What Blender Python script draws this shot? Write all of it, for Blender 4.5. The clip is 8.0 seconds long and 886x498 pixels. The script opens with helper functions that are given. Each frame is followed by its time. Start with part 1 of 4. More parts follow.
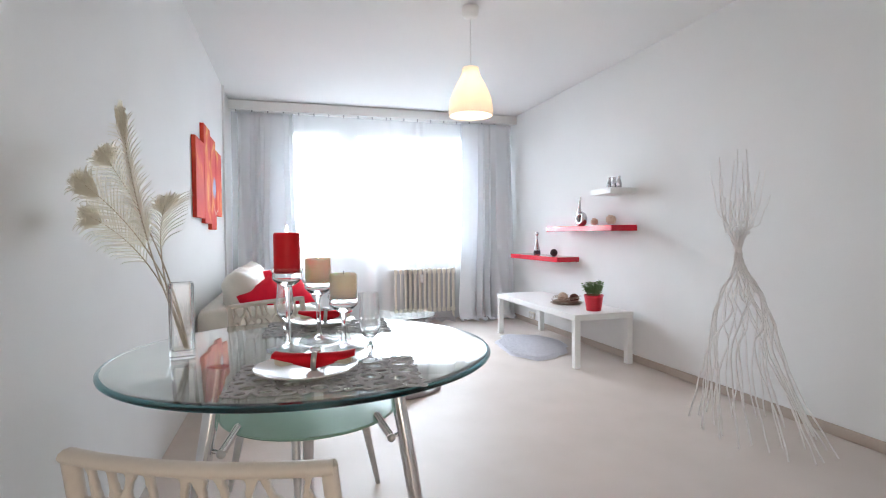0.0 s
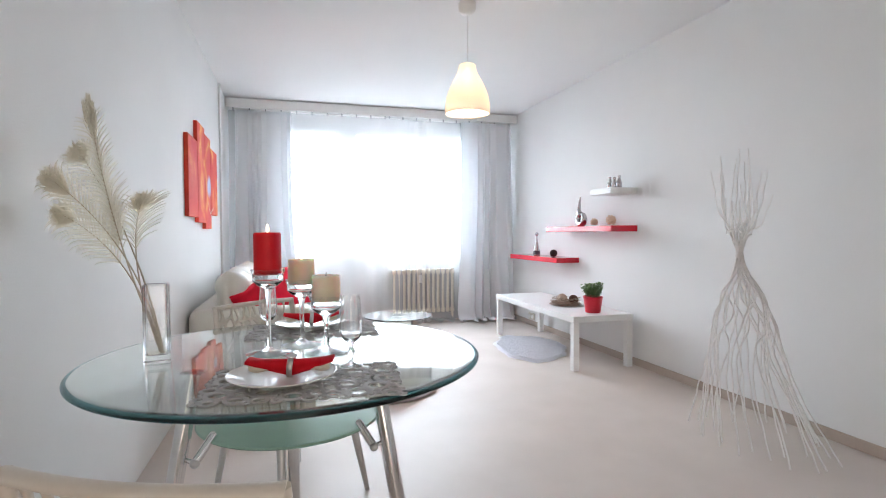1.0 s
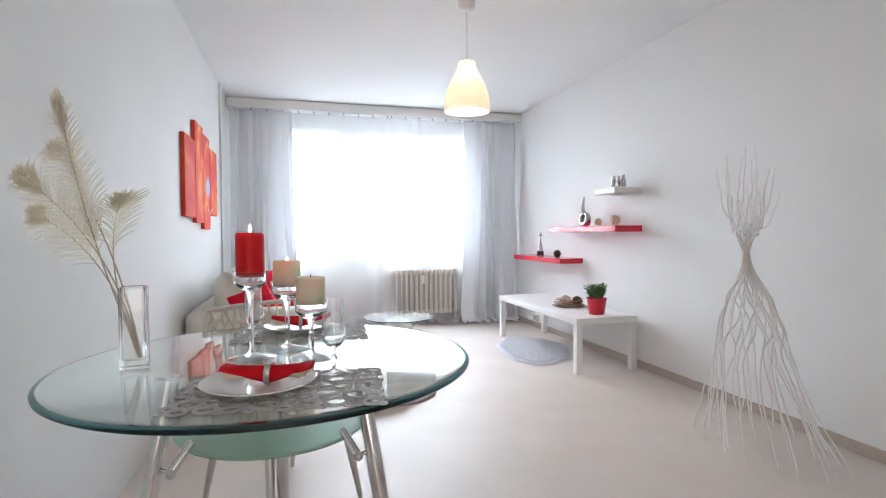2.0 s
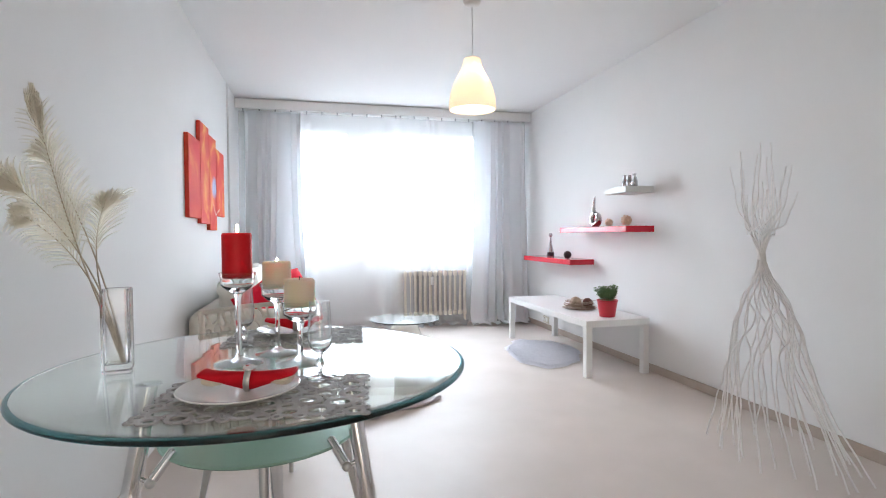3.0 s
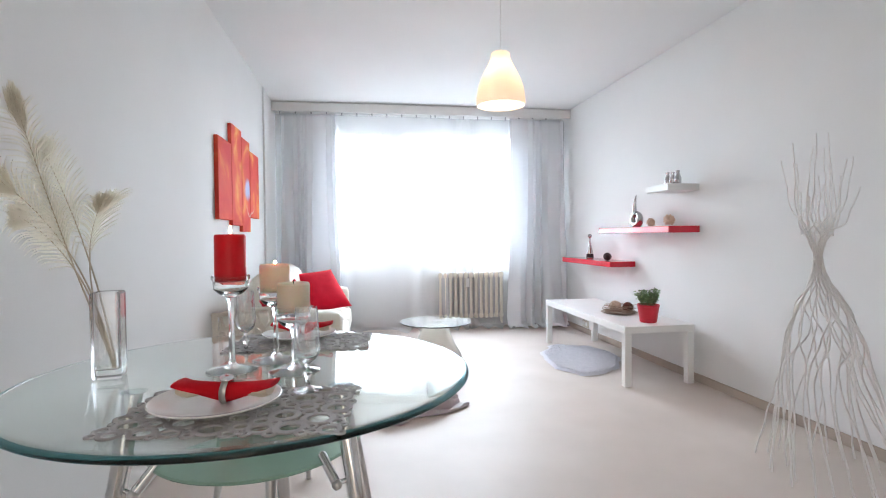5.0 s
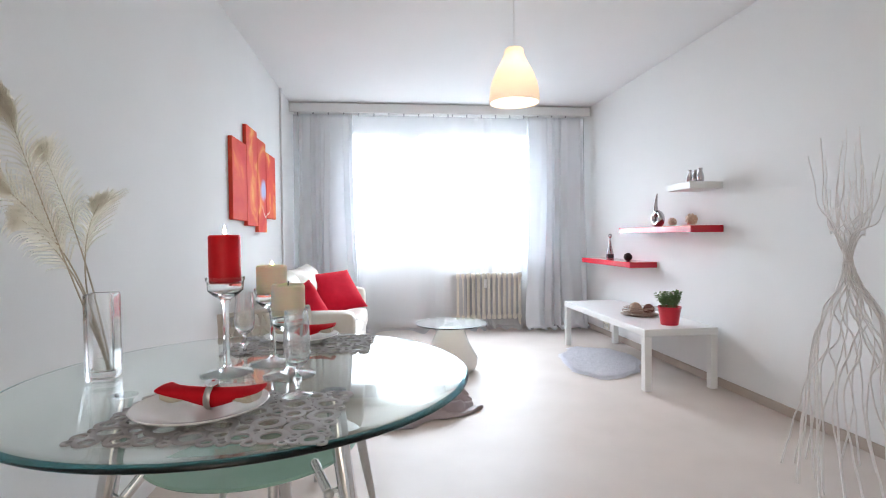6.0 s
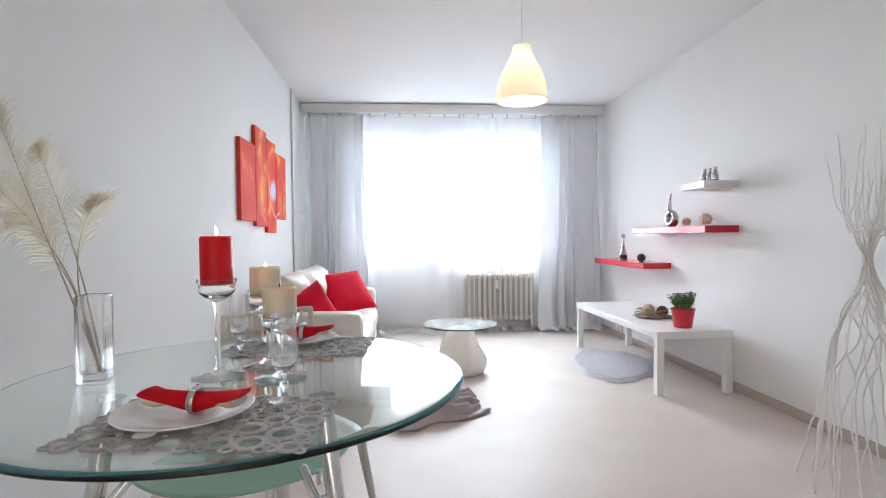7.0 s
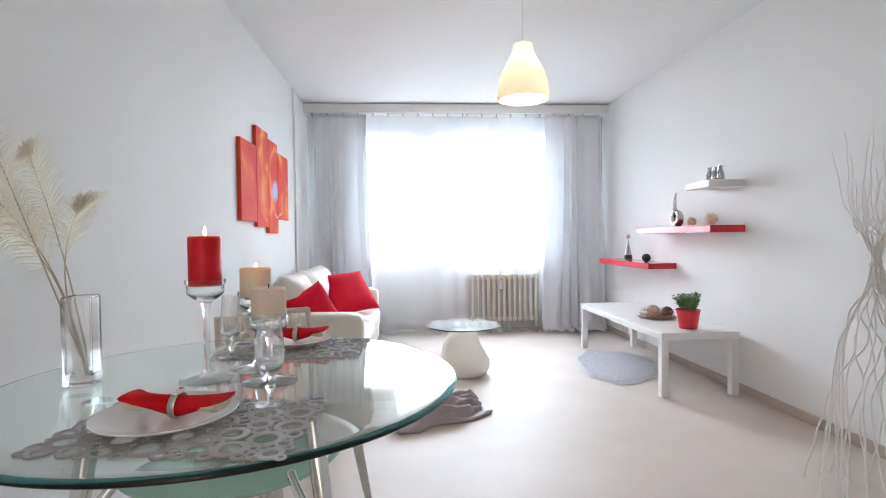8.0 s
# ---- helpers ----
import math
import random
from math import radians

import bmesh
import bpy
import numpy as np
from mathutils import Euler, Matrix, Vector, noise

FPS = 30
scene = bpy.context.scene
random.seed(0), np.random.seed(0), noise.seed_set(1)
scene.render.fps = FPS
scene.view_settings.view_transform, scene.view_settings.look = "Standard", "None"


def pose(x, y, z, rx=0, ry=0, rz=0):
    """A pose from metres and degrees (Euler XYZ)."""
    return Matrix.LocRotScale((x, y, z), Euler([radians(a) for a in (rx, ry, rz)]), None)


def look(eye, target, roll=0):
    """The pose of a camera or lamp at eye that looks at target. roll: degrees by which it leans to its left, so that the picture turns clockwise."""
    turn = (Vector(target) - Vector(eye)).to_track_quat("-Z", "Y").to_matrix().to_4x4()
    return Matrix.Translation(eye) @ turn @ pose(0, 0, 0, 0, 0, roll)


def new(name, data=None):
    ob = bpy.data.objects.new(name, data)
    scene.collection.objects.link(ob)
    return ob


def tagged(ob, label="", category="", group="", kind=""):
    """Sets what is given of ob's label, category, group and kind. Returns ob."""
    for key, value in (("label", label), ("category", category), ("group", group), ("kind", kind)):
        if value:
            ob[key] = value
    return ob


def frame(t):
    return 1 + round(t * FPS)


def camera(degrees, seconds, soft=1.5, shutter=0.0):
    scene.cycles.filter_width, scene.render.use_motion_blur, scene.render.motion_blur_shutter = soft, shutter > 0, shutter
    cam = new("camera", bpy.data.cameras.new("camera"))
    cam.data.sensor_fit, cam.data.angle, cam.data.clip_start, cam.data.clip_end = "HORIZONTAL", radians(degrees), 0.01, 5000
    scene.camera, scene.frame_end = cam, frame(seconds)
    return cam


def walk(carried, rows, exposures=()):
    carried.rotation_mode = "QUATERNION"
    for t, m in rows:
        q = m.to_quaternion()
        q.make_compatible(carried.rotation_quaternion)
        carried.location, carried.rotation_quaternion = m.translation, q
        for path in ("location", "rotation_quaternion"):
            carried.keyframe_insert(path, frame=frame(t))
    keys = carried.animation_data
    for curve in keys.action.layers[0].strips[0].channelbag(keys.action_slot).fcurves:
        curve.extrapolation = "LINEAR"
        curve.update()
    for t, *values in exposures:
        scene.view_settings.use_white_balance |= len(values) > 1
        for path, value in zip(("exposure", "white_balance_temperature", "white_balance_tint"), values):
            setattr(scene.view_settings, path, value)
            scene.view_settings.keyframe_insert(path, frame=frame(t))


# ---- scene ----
cam = camera(81.2, 8.0, soft=1.1)
PATH = [
    (0, (0.057, 0.183, 1.107), (0.623, 2.101, 1.047), -0.5),
    (0.5, (0.084, 0.204, 1.109), (0.648, 2.122, 1.047), -0.3),
    (1, (0.12, 0.228, 1.109), (0.675, 2.148, 1.048), -0.3),
    (1.5, (0.153, 0.249, 1.11), (0.697, 2.172, 1.049), -0.3),
    (3, (0.255, 0.321, 1.105), (0.733, 2.262, 1.05), -0.4),
    (3.5, (0.29, 0.339, 1.105), (0.73, 2.289, 1.051), -0.4),
    (4, (0.326, 0.357, 1.105), (0.721, 2.317, 1.052), -0.5),
    (4.5, (0.355, 0.38, 1.104), (0.708, 2.348, 1.053), -0.5),
    (6, (0.456, 0.447, 1.104), (0.677, 2.434, 1.056), -0.6),
    (6.5, (0.484, 0.461, 1.105), (0.672, 2.452, 1.057), -0.6),
    (7, (0.514, 0.475, 1.106), (0.674, 2.468, 1.059), -0.6),
    (7.5, (0.533, 0.49, 1.105), (0.678, 2.484, 1.059), -0.6),
    (8, (0.551, 0.502, 1.104), (0.686, 2.497, 1.059), -0.7),
]
walk(cam, [(t, look(eye, target, roll)) for t, eye, target, roll in PATH])

# world, sun, large lights
world = bpy.data.worlds.new("sky")
scene.world = world
world.use_nodes = True
wn = world.node_tree
sky = wn.nodes.new("ShaderNodeTexSky")
sky.sky_type = 'NISHITA'
sky.sun_disc = False
sky.sun_elevation, sky.sun_rotation = radians(38), radians(200)
wn.links.new(sky.outputs[0], wn.nodes["Background"].inputs[0])
wn.nodes["Background"].inputs[1].default_value = 0.12


def area_lamp(name, m, sx, sy, watts, colour, spread=180):
    la = bpy.data.lights.new(name, 'AREA')
    la.shape, la.size, la.size_y, la.energy, la.color = 'RECTANGLE', sx, sy, watts, colour
    la.spread = radians(spread)
    ob = new(name, la)
    ob.matrix_world = m
    return ob


scene.view_settings.exposure = 0.02
# daylight for the window opening, and an unseen fill lamp added behind the camera
area_lamp("window_daylight", look((1.15, 7.5, 2.1), (1.15, 5.2, 0.35)), 4.2, 3.2, 560, (0.775, 0.88, 1.0), 118)
area_lamp("rear_fill", look((0.10, -1.36, 1.05), (0.10, 5, 1.05)), 1.20, 2.05, 13, (1.0, 0.85, 0.70))

# ---------------------------------------------------------------- materials


def shader(name, rough=0.5, metal=0.0):
    m = bpy.data.materials.new(name)
    m.use_nodes = True
    b = m.node_tree.nodes["Principled BSDF"]
    b.inputs["Roughness"].default_value = rough
    b.inputs["Metallic"].default_value = metal
    return m, m.node_tree, b


def material(name, a, b=None, scale=8.0, rough=0.5, metal=0.0, bump=0.0, fine=200.0, stretch=(1, 1, 1), spread=0.12, **more):
    """Two colours mixed by a broad and a fine noise, a little change of gloss and relief."""
    m, nt, p = shader(name, rough, metal)
    if b is None:
        b = tuple(c * 0.93 for c in a)
    geo = nt.nodes.new("ShaderNodeNewGeometry")
    mp = nt.nodes.new("ShaderNodeMapping")
    mp.inputs["Scale"].default_value = stretch
    nt.links.new(geo.outputs["Position"], mp.inputs[0])
    big, small = nt.nodes.new("ShaderNodeTexNoise"), nt.nodes.new("ShaderNodeTexNoise")
    big.inputs["Scale"].default_value, big.inputs["Detail"].default_value = scale, 4
    small.inputs["Scale"].default_value, small.inputs["Detail"].default_value = fine, 2
    for n in (big, small):
        nt.links.new(mp.outputs[0], n.inputs["Vector"])
    add = nt.nodes.new("ShaderNodeMix")
    add.inputs[0].default_value = 0.35
    nt.links.new(big.outputs[0], add.inputs[2])
    nt.links.new(small.outputs[0], add.inputs[3])
    ramp = nt.nodes.new("ShaderNodeMapRange")
    ramp.inputs[1].default_value, ramp.inputs[2].default_value = 0.35, 0.65
    nt.links.new(add.outputs[0], ramp.inputs[0])
    mix = nt.nodes.new("ShaderNodeMix")
    mix.data_type = 'RGBA'
    mix.inputs[6].default_value, mix.inputs[7].default_value = (*a, 1), (*b, 1)
    nt.links.new(ramp.outputs[0], mix.inputs[0])
    nt.links.new(mix.outputs[2], p.inputs["Base Color"])
    rr = nt.nodes.new("ShaderNodeMapRange")
    rr.inputs[3].default_value, rr.inputs[4].default_value = rough * (1 - spread), min(1, rough * (1 + spread))
    nt.links.new(big.outputs[0], rr.inputs[0])
    nt.links.new(rr.outputs[0], p.inputs["Roughness"])
    if bump:
        bp = nt.nodes.new("ShaderNodeBump")
        bp.inputs["Strength"].default_value, bp.inputs["Distance"].default_value = bump, 0.002
        nt.links.new(small.outputs[0], bp.inputs["Height"])
        nt.links.new(bp.outputs[0], p.inputs["Normal"])
    for key, value in more.items():
        p.inputs[key.replace("_", " ")].default_value = value
    return m


def glass(name, colour, rough=0.0, ior=1.5):
    m, nt, p = shader(name, rough)
    p.inputs["Base Color"].default_value = (*colour, 1)
    p.inputs["Transmission Weight"].default_value = 1
    p.inputs["IOR"].default_value = ior
    return m


def thin_glass(name, colour, bent):
    """Blown glass: partly clear as a thin wall is, partly bending the light as its thicker places do."""
    m = bpy.data.materials.new(name)
    m.use_nodes = True
    nt = m.node_tree
    nt.nodes.clear()
    out, mix = nt.nodes.new("ShaderNodeOutputMaterial"), nt.nodes.new("ShaderNodeMixShader")
    tr, gl = nt.nodes.new("ShaderNodeBsdfTransparent"), nt.nodes.new("ShaderNodeBsdfGlass")
    tr.inputs[0].default_value = (*colour, 1)
    gl.inputs["Roughness"].default_value = 0.0
    gl.inputs["IOR"].default_value = 1.45
    mix.inputs[0].default_value = bent
    nt.links.new(tr.outputs[0], mix.inputs[1])
    nt.links.new(gl.outputs[0], mix.inputs[2])
    nt.links.new(mix.outputs[0], out.inputs[0])
    return m


def cloth_sheer(name, colour, clear, through_light=0.55, vary=0.1):
    """Thin woven cloth that lets light through its threads and between them."""
    m = bpy.data.materials.new(name)
    m.use_nodes = True
    nt = m.node_tree
    nt.nodes.clear()
    out = nt.nodes.new("ShaderNodeOutputMaterial")
    dif, tra, tr = (nt.nodes.new("ShaderNodeBsdf" + k) for k in ("Diffuse", "Translucent", "Transparent"))
    dif.inputs[0].default_value = tra.inputs[0].default_value = (*colour, 1)
    a, b = nt.nodes.new("ShaderNodeMixShader"), nt.nodes.new("ShaderNodeMixShader")
    a.inputs[0].default_value = through_light
    geo = nt.nodes.new("ShaderNodeNewGeometry")
    wv = nt.nodes.new("ShaderNodeTexNoise")
    wv.inputs["Scale"].default_value = 500
    nt.links.new(geo.outputs["Position"], wv.inputs["Vector"])
    mr = nt.nodes.new("ShaderNodeMapRange")
    mr.inputs[3].default_value, mr.inputs[4].default_value = clear - vary, clear + vary
    nt.links.new(wv.outputs[0], mr.inputs[0])
    nt.links.new(mr.outputs[0], b.inputs[0])
    nt.links.new(dif.outputs[0], a.inputs[1])
    nt.links.new(tra.outputs[0], a.inputs[2])
    nt.links.new(a.outputs[0], b.inputs[1])
    nt.links.new(tr.outputs[0], b.inputs[2])
    nt.links.new(b.outputs[0], out.inputs[0])
    return m


M_WALL = material("wall_paint", (0.82, 0.813, 0.80), (0.795, 0.788, 0.775), 1.6, 0.75, bump=0.25, fine=160)
M_CEIL = material("ceiling_paint", (0.83, 0.83, 0.825), (0.81, 0.81, 0.805), 1.2, 0.8, bump=0.2, fine=120)
M_FLOOR = material("beige_carpet", (0.655, 0.575, 0.525), (0.60, 0.525, 0.475), 3.0, 0.5, bump=0.35, fine=420)
M_BASE = material("baseboard_plastic", (0.50, 0.41, 0.35), (0.45, 0.37, 0.31), 9, 0.5)
M_FRAME = material("window_plastic", (0.82, 0.82, 0.81), None, 5, 0.3)
M_WHITE = material("white_lacquer", (0.83, 0.82, 0.80), (0.81, 0.80, 0.78), 6, 0.36, fine=90, spread=0.04)
M_RED = material("red_lacquer", (0.62, 0.022, 0.045), (0.58, 0.02, 0.04), 6, 0.10, fine=90, spread=0.03)
M_GREY = cloth_sheer("grey_curtain_cloth", (0.91, 0.925, 0.945), 0.003, 0.25, 0.002)
M_SHEER = cloth_sheer("white_sheer", (0.95, 0.96, 0.975), 0.55, 0.34, 0.03)
M_PANE = glass("clear_pane", (0.97, 0.98, 0.98))
M_CHROME = material("chrome", (0.80, 0.80, 0.81), (0.74, 0.74, 0.75), 20, 0.09, 1.0)
M_STEEL = material("brushed_metal", (0.62, 0.61, 0.60), (0.55, 0.54, 0.53), 20, 0.3, 1.0)
M_TOP = glass("green_tint_glass", (0.90, 0.985, 0.95))
M_RIM = glass("bottle_green_glass", (0.07, 0.30, 0.34), 0.03)
M_FROST = material("frosted_green_glass", (0.58, 0.86, 0.70), (0.54, 0.82, 0.66), 9, 0.16, Transmission_Weight=0.4)
M_CLEAR = glass("clear_glass", (0.99, 0.995, 0.995), 0.0, 1.45)
M_THIN = thin_glass("thin_clear_glass", (0.985, 0.99, 0.99), 0.85)
M_LEATHER = material("cream_leather", (0.79, 0.75, 0.67), (0.73, 0.69, 0.61), 14, 0.45, bump=0.35, fine=260)
M_REDCLOTH = material("red_cotton", (0.74, 0.008, 0.034), (0.66, 0.007, 0.028), 18, 0.85, bump=0.6, fine=700, Specular_IOR_Level=0.2)
M_CERAMIC = material("white_glossy_ceramic", (0.86, 0.84, 0.80), (0.83, 0.81, 0.77), 6, 0.12)
M_FUR = material("lilac_fur", (0.86, 0.845, 0.89), (0.78, 0.765, 0.81), 30, 0.95, fine=400)
M_TAUPE = material("taupe_satin_cloth", (0.39, 0.33, 0.345), (0.31, 0.265, 0.275), 12, 0.45, bump=0.3, fine=500)

# ---------------------------------------------------------------- mesh helpers


def finish(bm, sharp=62):
    """Smooth shading, with hard edges at corners and where a flat face meets a narrow bevel."""
    bm.normal_update()
    for f in bm.faces:
        f.smooth = True
    for e in bm.edges:
        if len(e.link_faces) == 2:
            a, b = (f.calc_area() for f in e.link_faces)
            turn = e.calc_face_angle(0)
            if turn > radians(sharp) or (turn > 0.2 and max(a, b) > 9 * min(a, b)):
                e.smooth = False


def mesh_of(name, bm, mat, sharp=62):
    finish(bm, sharp)
    me = bpy.data.meshes.new(name)
    bm.to_mesh(me)
    bm.free()
    for one in (mat if isinstance(mat, (list, tuple)) else [mat]):
        me.materials.append(one)
    return me


def part(name, bm, mat, parent, label="", m=None, sharp=62):
    ob = new(name, mesh_of(name, bm, mat, sharp))
    ob.parent = parent
    if m is not None:
        ob.matrix_basis = m
    return tagged(ob, label)


def whole(name, bm, mat, label, category, m=None, group="", kind="", sharp=62):
    ob = new(name, mesh_of(name, bm, mat, sharp))
    if m is not None:
        ob.matrix_basis = m
    return tagged(ob, label, category, group, kind)


def thing(name, m, label, category, group="", kind=""):
    ob = new(name)
    ob.empty_display_size = 0.1
    ob.matrix_basis = m
    return tagged(ob, label, category, group, kind)


def box(x0, x1, y0, y1, z0, z1, bevel=0.0, seg=2, bm=None):
    b = bmesh.new()
    bmesh.ops.create_cube(b, size=1)
    for v in b.verts:
        v.co = Vector(((x0 + x1) / 2 + v.co.x * (x1 - x0), (y0 + y1) / 2 + v.co.y * (y1 - y0), (z0 + z1) / 2 + v.co.z * (z1 - z0)))
    if bevel:
        bmesh.ops.bevel(b, geom=list(b.edges), offset=bevel, segments=seg, profile=0.5, affect='EDGES')
    return b if bm is None else join(bm, b)


def join(bm, other):
    me = bpy.data.meshes.new("tmp")
    other.to_mesh(me)
    other.free()
    bm.from_mesh(me)
    bpy.data.meshes.remove(me)
    return bm


def lathe(profile, seg=40, bm=None, closed=False):
    """Turns (radius, height) rows round z. A radius of 0 closes an end."""
    bm = bm or bmesh.new()
    rings = []
    for r, z in profile:
        if r < 1e-6:
            rings.append([bm.verts.new((0, 0, z))])
        else:
            rings.append([bm.verts.new((r * math.cos(2 * math.pi * k / seg), r * math.sin(2 * math.pi * k / seg), z)) for k in range(seg)])
    pairs = list(zip(rings, rings[1:])) + ([(rings[-1], rings[0])] if closed else [])
    for a, b in pairs:
        for k in range(seg):
            n = (k + 1) % seg
            if len(a) == 1 and len(b) > 1:
                bm.faces.new((a[0], b[n], b[k]))
            elif len(b) == 1 and len(a) > 1:
                bm.faces.new((a[k], a[n], b[0]))
            elif len(a) > 1:
                bm.faces.new((a[k], a[n], b[n], b[k]))
    bmesh.ops.recalc_face_normals(bm, faces=list(bm.faces))
    return bm


def tube(points, radii, seg=8, bm=None, flat=1.0):
    """A tube along points; radii is one number or one per point. flat squeezes it across."""
    bm = bm or bmesh.new()
    pts = [Vector(p) for p in points]
    if not isinstance(radii, (list, tuple)):
        radii = [radii] * len(pts)
    rings, side = [], None
    for i, p in enumerate(pts):
        d = (pts[min(i + 1, len(pts) - 1)] - pts[max(i - 1, 0)]).normalized()
        if side is None:
            side = d.cross(Vector((0, 0, 1)) if abs(d.z) < 0.9 else Vector((0, 1, 0))).normalized()
        side = (side - d * side.dot(d)).normalized()
        up = d.cross(side)
        rings.append([bm.verts.new(p + radii[i] * (math.cos(a) * side + flat * math.sin(a) * up)) for a in (2 * math.pi * k / seg for k in range(seg))])
    for a, b in zip(rings, rings[1:]):
        for k in range(seg):
            bm.faces.new((a[k], a[(k + 1) % seg], b[(k + 1) % seg], b[k]))
    bm.faces.new(list(reversed(rings[0])))
    bm.faces.new(rings[-1])
    bmesh.ops.recalc_face_normals(bm, faces=list(bm.faces))
    return bm


def moved(bm, m):
    bmesh.ops.transform(bm, matrix=m, verts=list(bm.verts))
    return bm


def cushion(w, h, d, n=18, pinch=0.06, seed=0):
    """A stuffed square: w across, h up, d thick, standing in the xz plane, corners drawn out."""
    bm = bmesh.new()
    sides = []
    for s in (1, -1):
        grid = []
        for i in range(n + 1):
            row = []
            for j in range(n + 1):
                u, v = 2 * i / n - 1, 2 * j / n - 1
                rim = max(0, (1 - u ** 4) * (1 - v ** 4)) ** 0.55
                wob = noise.noise(Vector((u * 1.7 + seed, v * 1.7, s * 3.0))) * 0.10
                x = u * w / 2 * (1 - pinch * (1 - v * v))
                z = v * h / 2 * (1 - pinch * (1 - u * u))
                row.append(bm.verts.new((x, s * d / 2 * rim * (1 + wob), z)))
            grid.append(row)
        for i in range(n):
            for j in range(n):
                q = (grid[i][j], grid[i + 1][j], grid[i + 1][j + 1], grid[i][j + 1])
                bm.faces.new(q if s < 0 else tuple(reversed(q)))
        sides.append(grid)
    bmesh.ops.remove_doubles(bm, verts=list(bm.verts), dist=0.0005)
    bmesh.ops.recalc_face_normals(bm, faces=list(bm.faces))
    return bm


# ---------------------------------------------------------------- the room
XL, XR, YF, YB, ZC = -0.575, 2.856, 6.60, -1.30, 2.60
WX0, WX1, WZ0, WZ1 = -0.08, 2.38, 0.85, 2.42     # window opening


def structure(name, bm, mat, label, category):
    return whole(name, bm, mat, label, category, kind="structure")


structure("floor", box(XL - 0.2, XR + 0.2, YB - 0.2, YF + 0.3, -0.12, 0.0), M_FLOOR, "beige low-pile carpet floor", "floor")
structure("ceiling", box(XL - 0.2, XR + 0.2, YB - 0.2, YF + 0.3, ZC, ZC + 0.15), M_CEIL, "smooth white painted ceiling", "ceiling")
structure("wall_west", box(XL - 0.2, XL, YB - 0.2, YF + 0.3, 0, ZC), M_WALL, "plain white painted wall", "wall")
structure("wall_east", box(XR, XR + 0.2, YB - 0.2, YF + 0.3, 0, ZC), M_WALL, "plain white painted wall", "wall")
bm = box(XL, XR, YF, YF + 0.16, 0, WZ0)
box(XL, XR, YF, YF + 0.16, WZ1, ZC, bm=bm)
box(XL, WX0, YF, YF + 0.16, WZ0, WZ1, bm=bm)
box(WX1, XR, YF, YF + 0.16, WZ0, WZ1, bm=bm)
structure("wall_north", bm, M_WALL, "white painted wall with a wide window opening", "wall")
# unseen back wall; its opening is added to let the fill lamp through
bm = box(XL, -0.52, YB - 0.2, YB, 0, ZC)
box(0.72, XR, YB - 0.2, YB, 0, ZC, bm=bm)
box(-0.52, 0.72, YB - 0.2, YB, 2.1, ZC, bm=bm)
structure("wall_south", bm, M_WALL, "unseen white back wall with an opening added for the fill lamp", "wall")
# added out of view, closes the opening behind the fill lamp
structure("opening_backing", box(-0.9, 1.1, YB - 0.45, YB - 0.25, 0, ZC), M_WALL, "unseen plain white wall added behind the fill lamp's opening", "wall")


def skirting(name, x0, x1, y0, y1):
    bm = box(x0, x1, y0, y1, 0.0, 0.062, 0.004)
    return structure(name, bm, M_BASE, "beige plastic skirting along the wall", "baseboard")


skirting("baseboard", XR - 0.012, XR - 0.001, YB, YF - 0.002)
skirting("baseboard", XL + 0.002, XR - 0.014, YF - 0.012, YF - 0.001)
structure("trim", box(XL + 0.001, XL + 0.022, 5.76, 5.80, 0.064, ZC - 0.002, 0.005), M_WALL, "white painted vertical pipe cover on the wall", "trim")

# window: frame, two sashes, panes, sill
win = thing("window_1", pose(0, YF + 0.06, 0), "white plastic double window with a wide sash", "window", kind="structure")


def ring_frame(x0, x1, z0, z1, w, y0, y1, bev=0.006):
    bm = box(x0, x1, y0, y1, z0, z0 + w, bev)
    box(x0, x1, y0, y1, z1 - w, z1, bev, bm=bm)
    box(x0, x0 + w, y0, y1, z0 + w, z1 - w, bev, bm=bm)
    box(x1 - w, x1, y0, y1, z0 + w, z1 - w, bev, bm=bm)
    return bm


part("window_frame", ring_frame(WX0 + 0.002, WX1 - 0.002, WZ0 + 0.002, WZ1 - 0.002, 0.05, -0.04, 0.04), M_FRAME, win)
part("mullion", box(0.69, 0.81, -0.038, 0.038, WZ0 + 0.053, WZ1 - 0.053, 0.006), M_FRAME, win)
for x0, x1 in ((WX0 + 0.054, 0.688), (0.812, WX1 - 0.054)):
    sash = part("sash", ring_frame(x0, x1, WZ0 + 0.055, WZ1 - 0.055, 0.055, -0.055, 0.0), M_FRAME, win)
    pane = part("pane", box(x0 + 0.05, x1 - 0.05, -0.030, -0.024, WZ0 + 0.105, WZ1 - 0.105), M_PANE, sash)
    pane.visible_shadow = False
    part("handle", join(box(x1 - 0.035 if x0 < 0.5 else x0 + 0.015, x1 - 0.02 if x0 < 0.5 else x0 + 0.03, -0.068, -0.056, 1.58, 1.64, 0.003),
                        box(x1 - 0.034 if x0 < 0.5 else x0 + 0.016, x1 - 0.021 if x0 < 0.5 else x0 + 0.029, -0.09, -0.07, 1.49, 1.62, 0.005)), M_FRAME, sash)
part("window_sill", box(WX0 - 0.05, WX1 + 0.05, -0.11, -0.062, WZ0 - 0.03, WZ0 - 0.002, 0.006), M_FRAME, win, "white laminate inner sill")

# ---------------------------------------------------------------- curtains and rail
rail = thing("curtain_rail", pose(0, 6.29, 0), "white painted wooden curtain rail below the ceiling", "curtain rail")
part("board", box(XL + 0.004, XR - 0.004, -0.012, 0.012, 2.488, 2.590, 0.004), M_WHITE, rail)
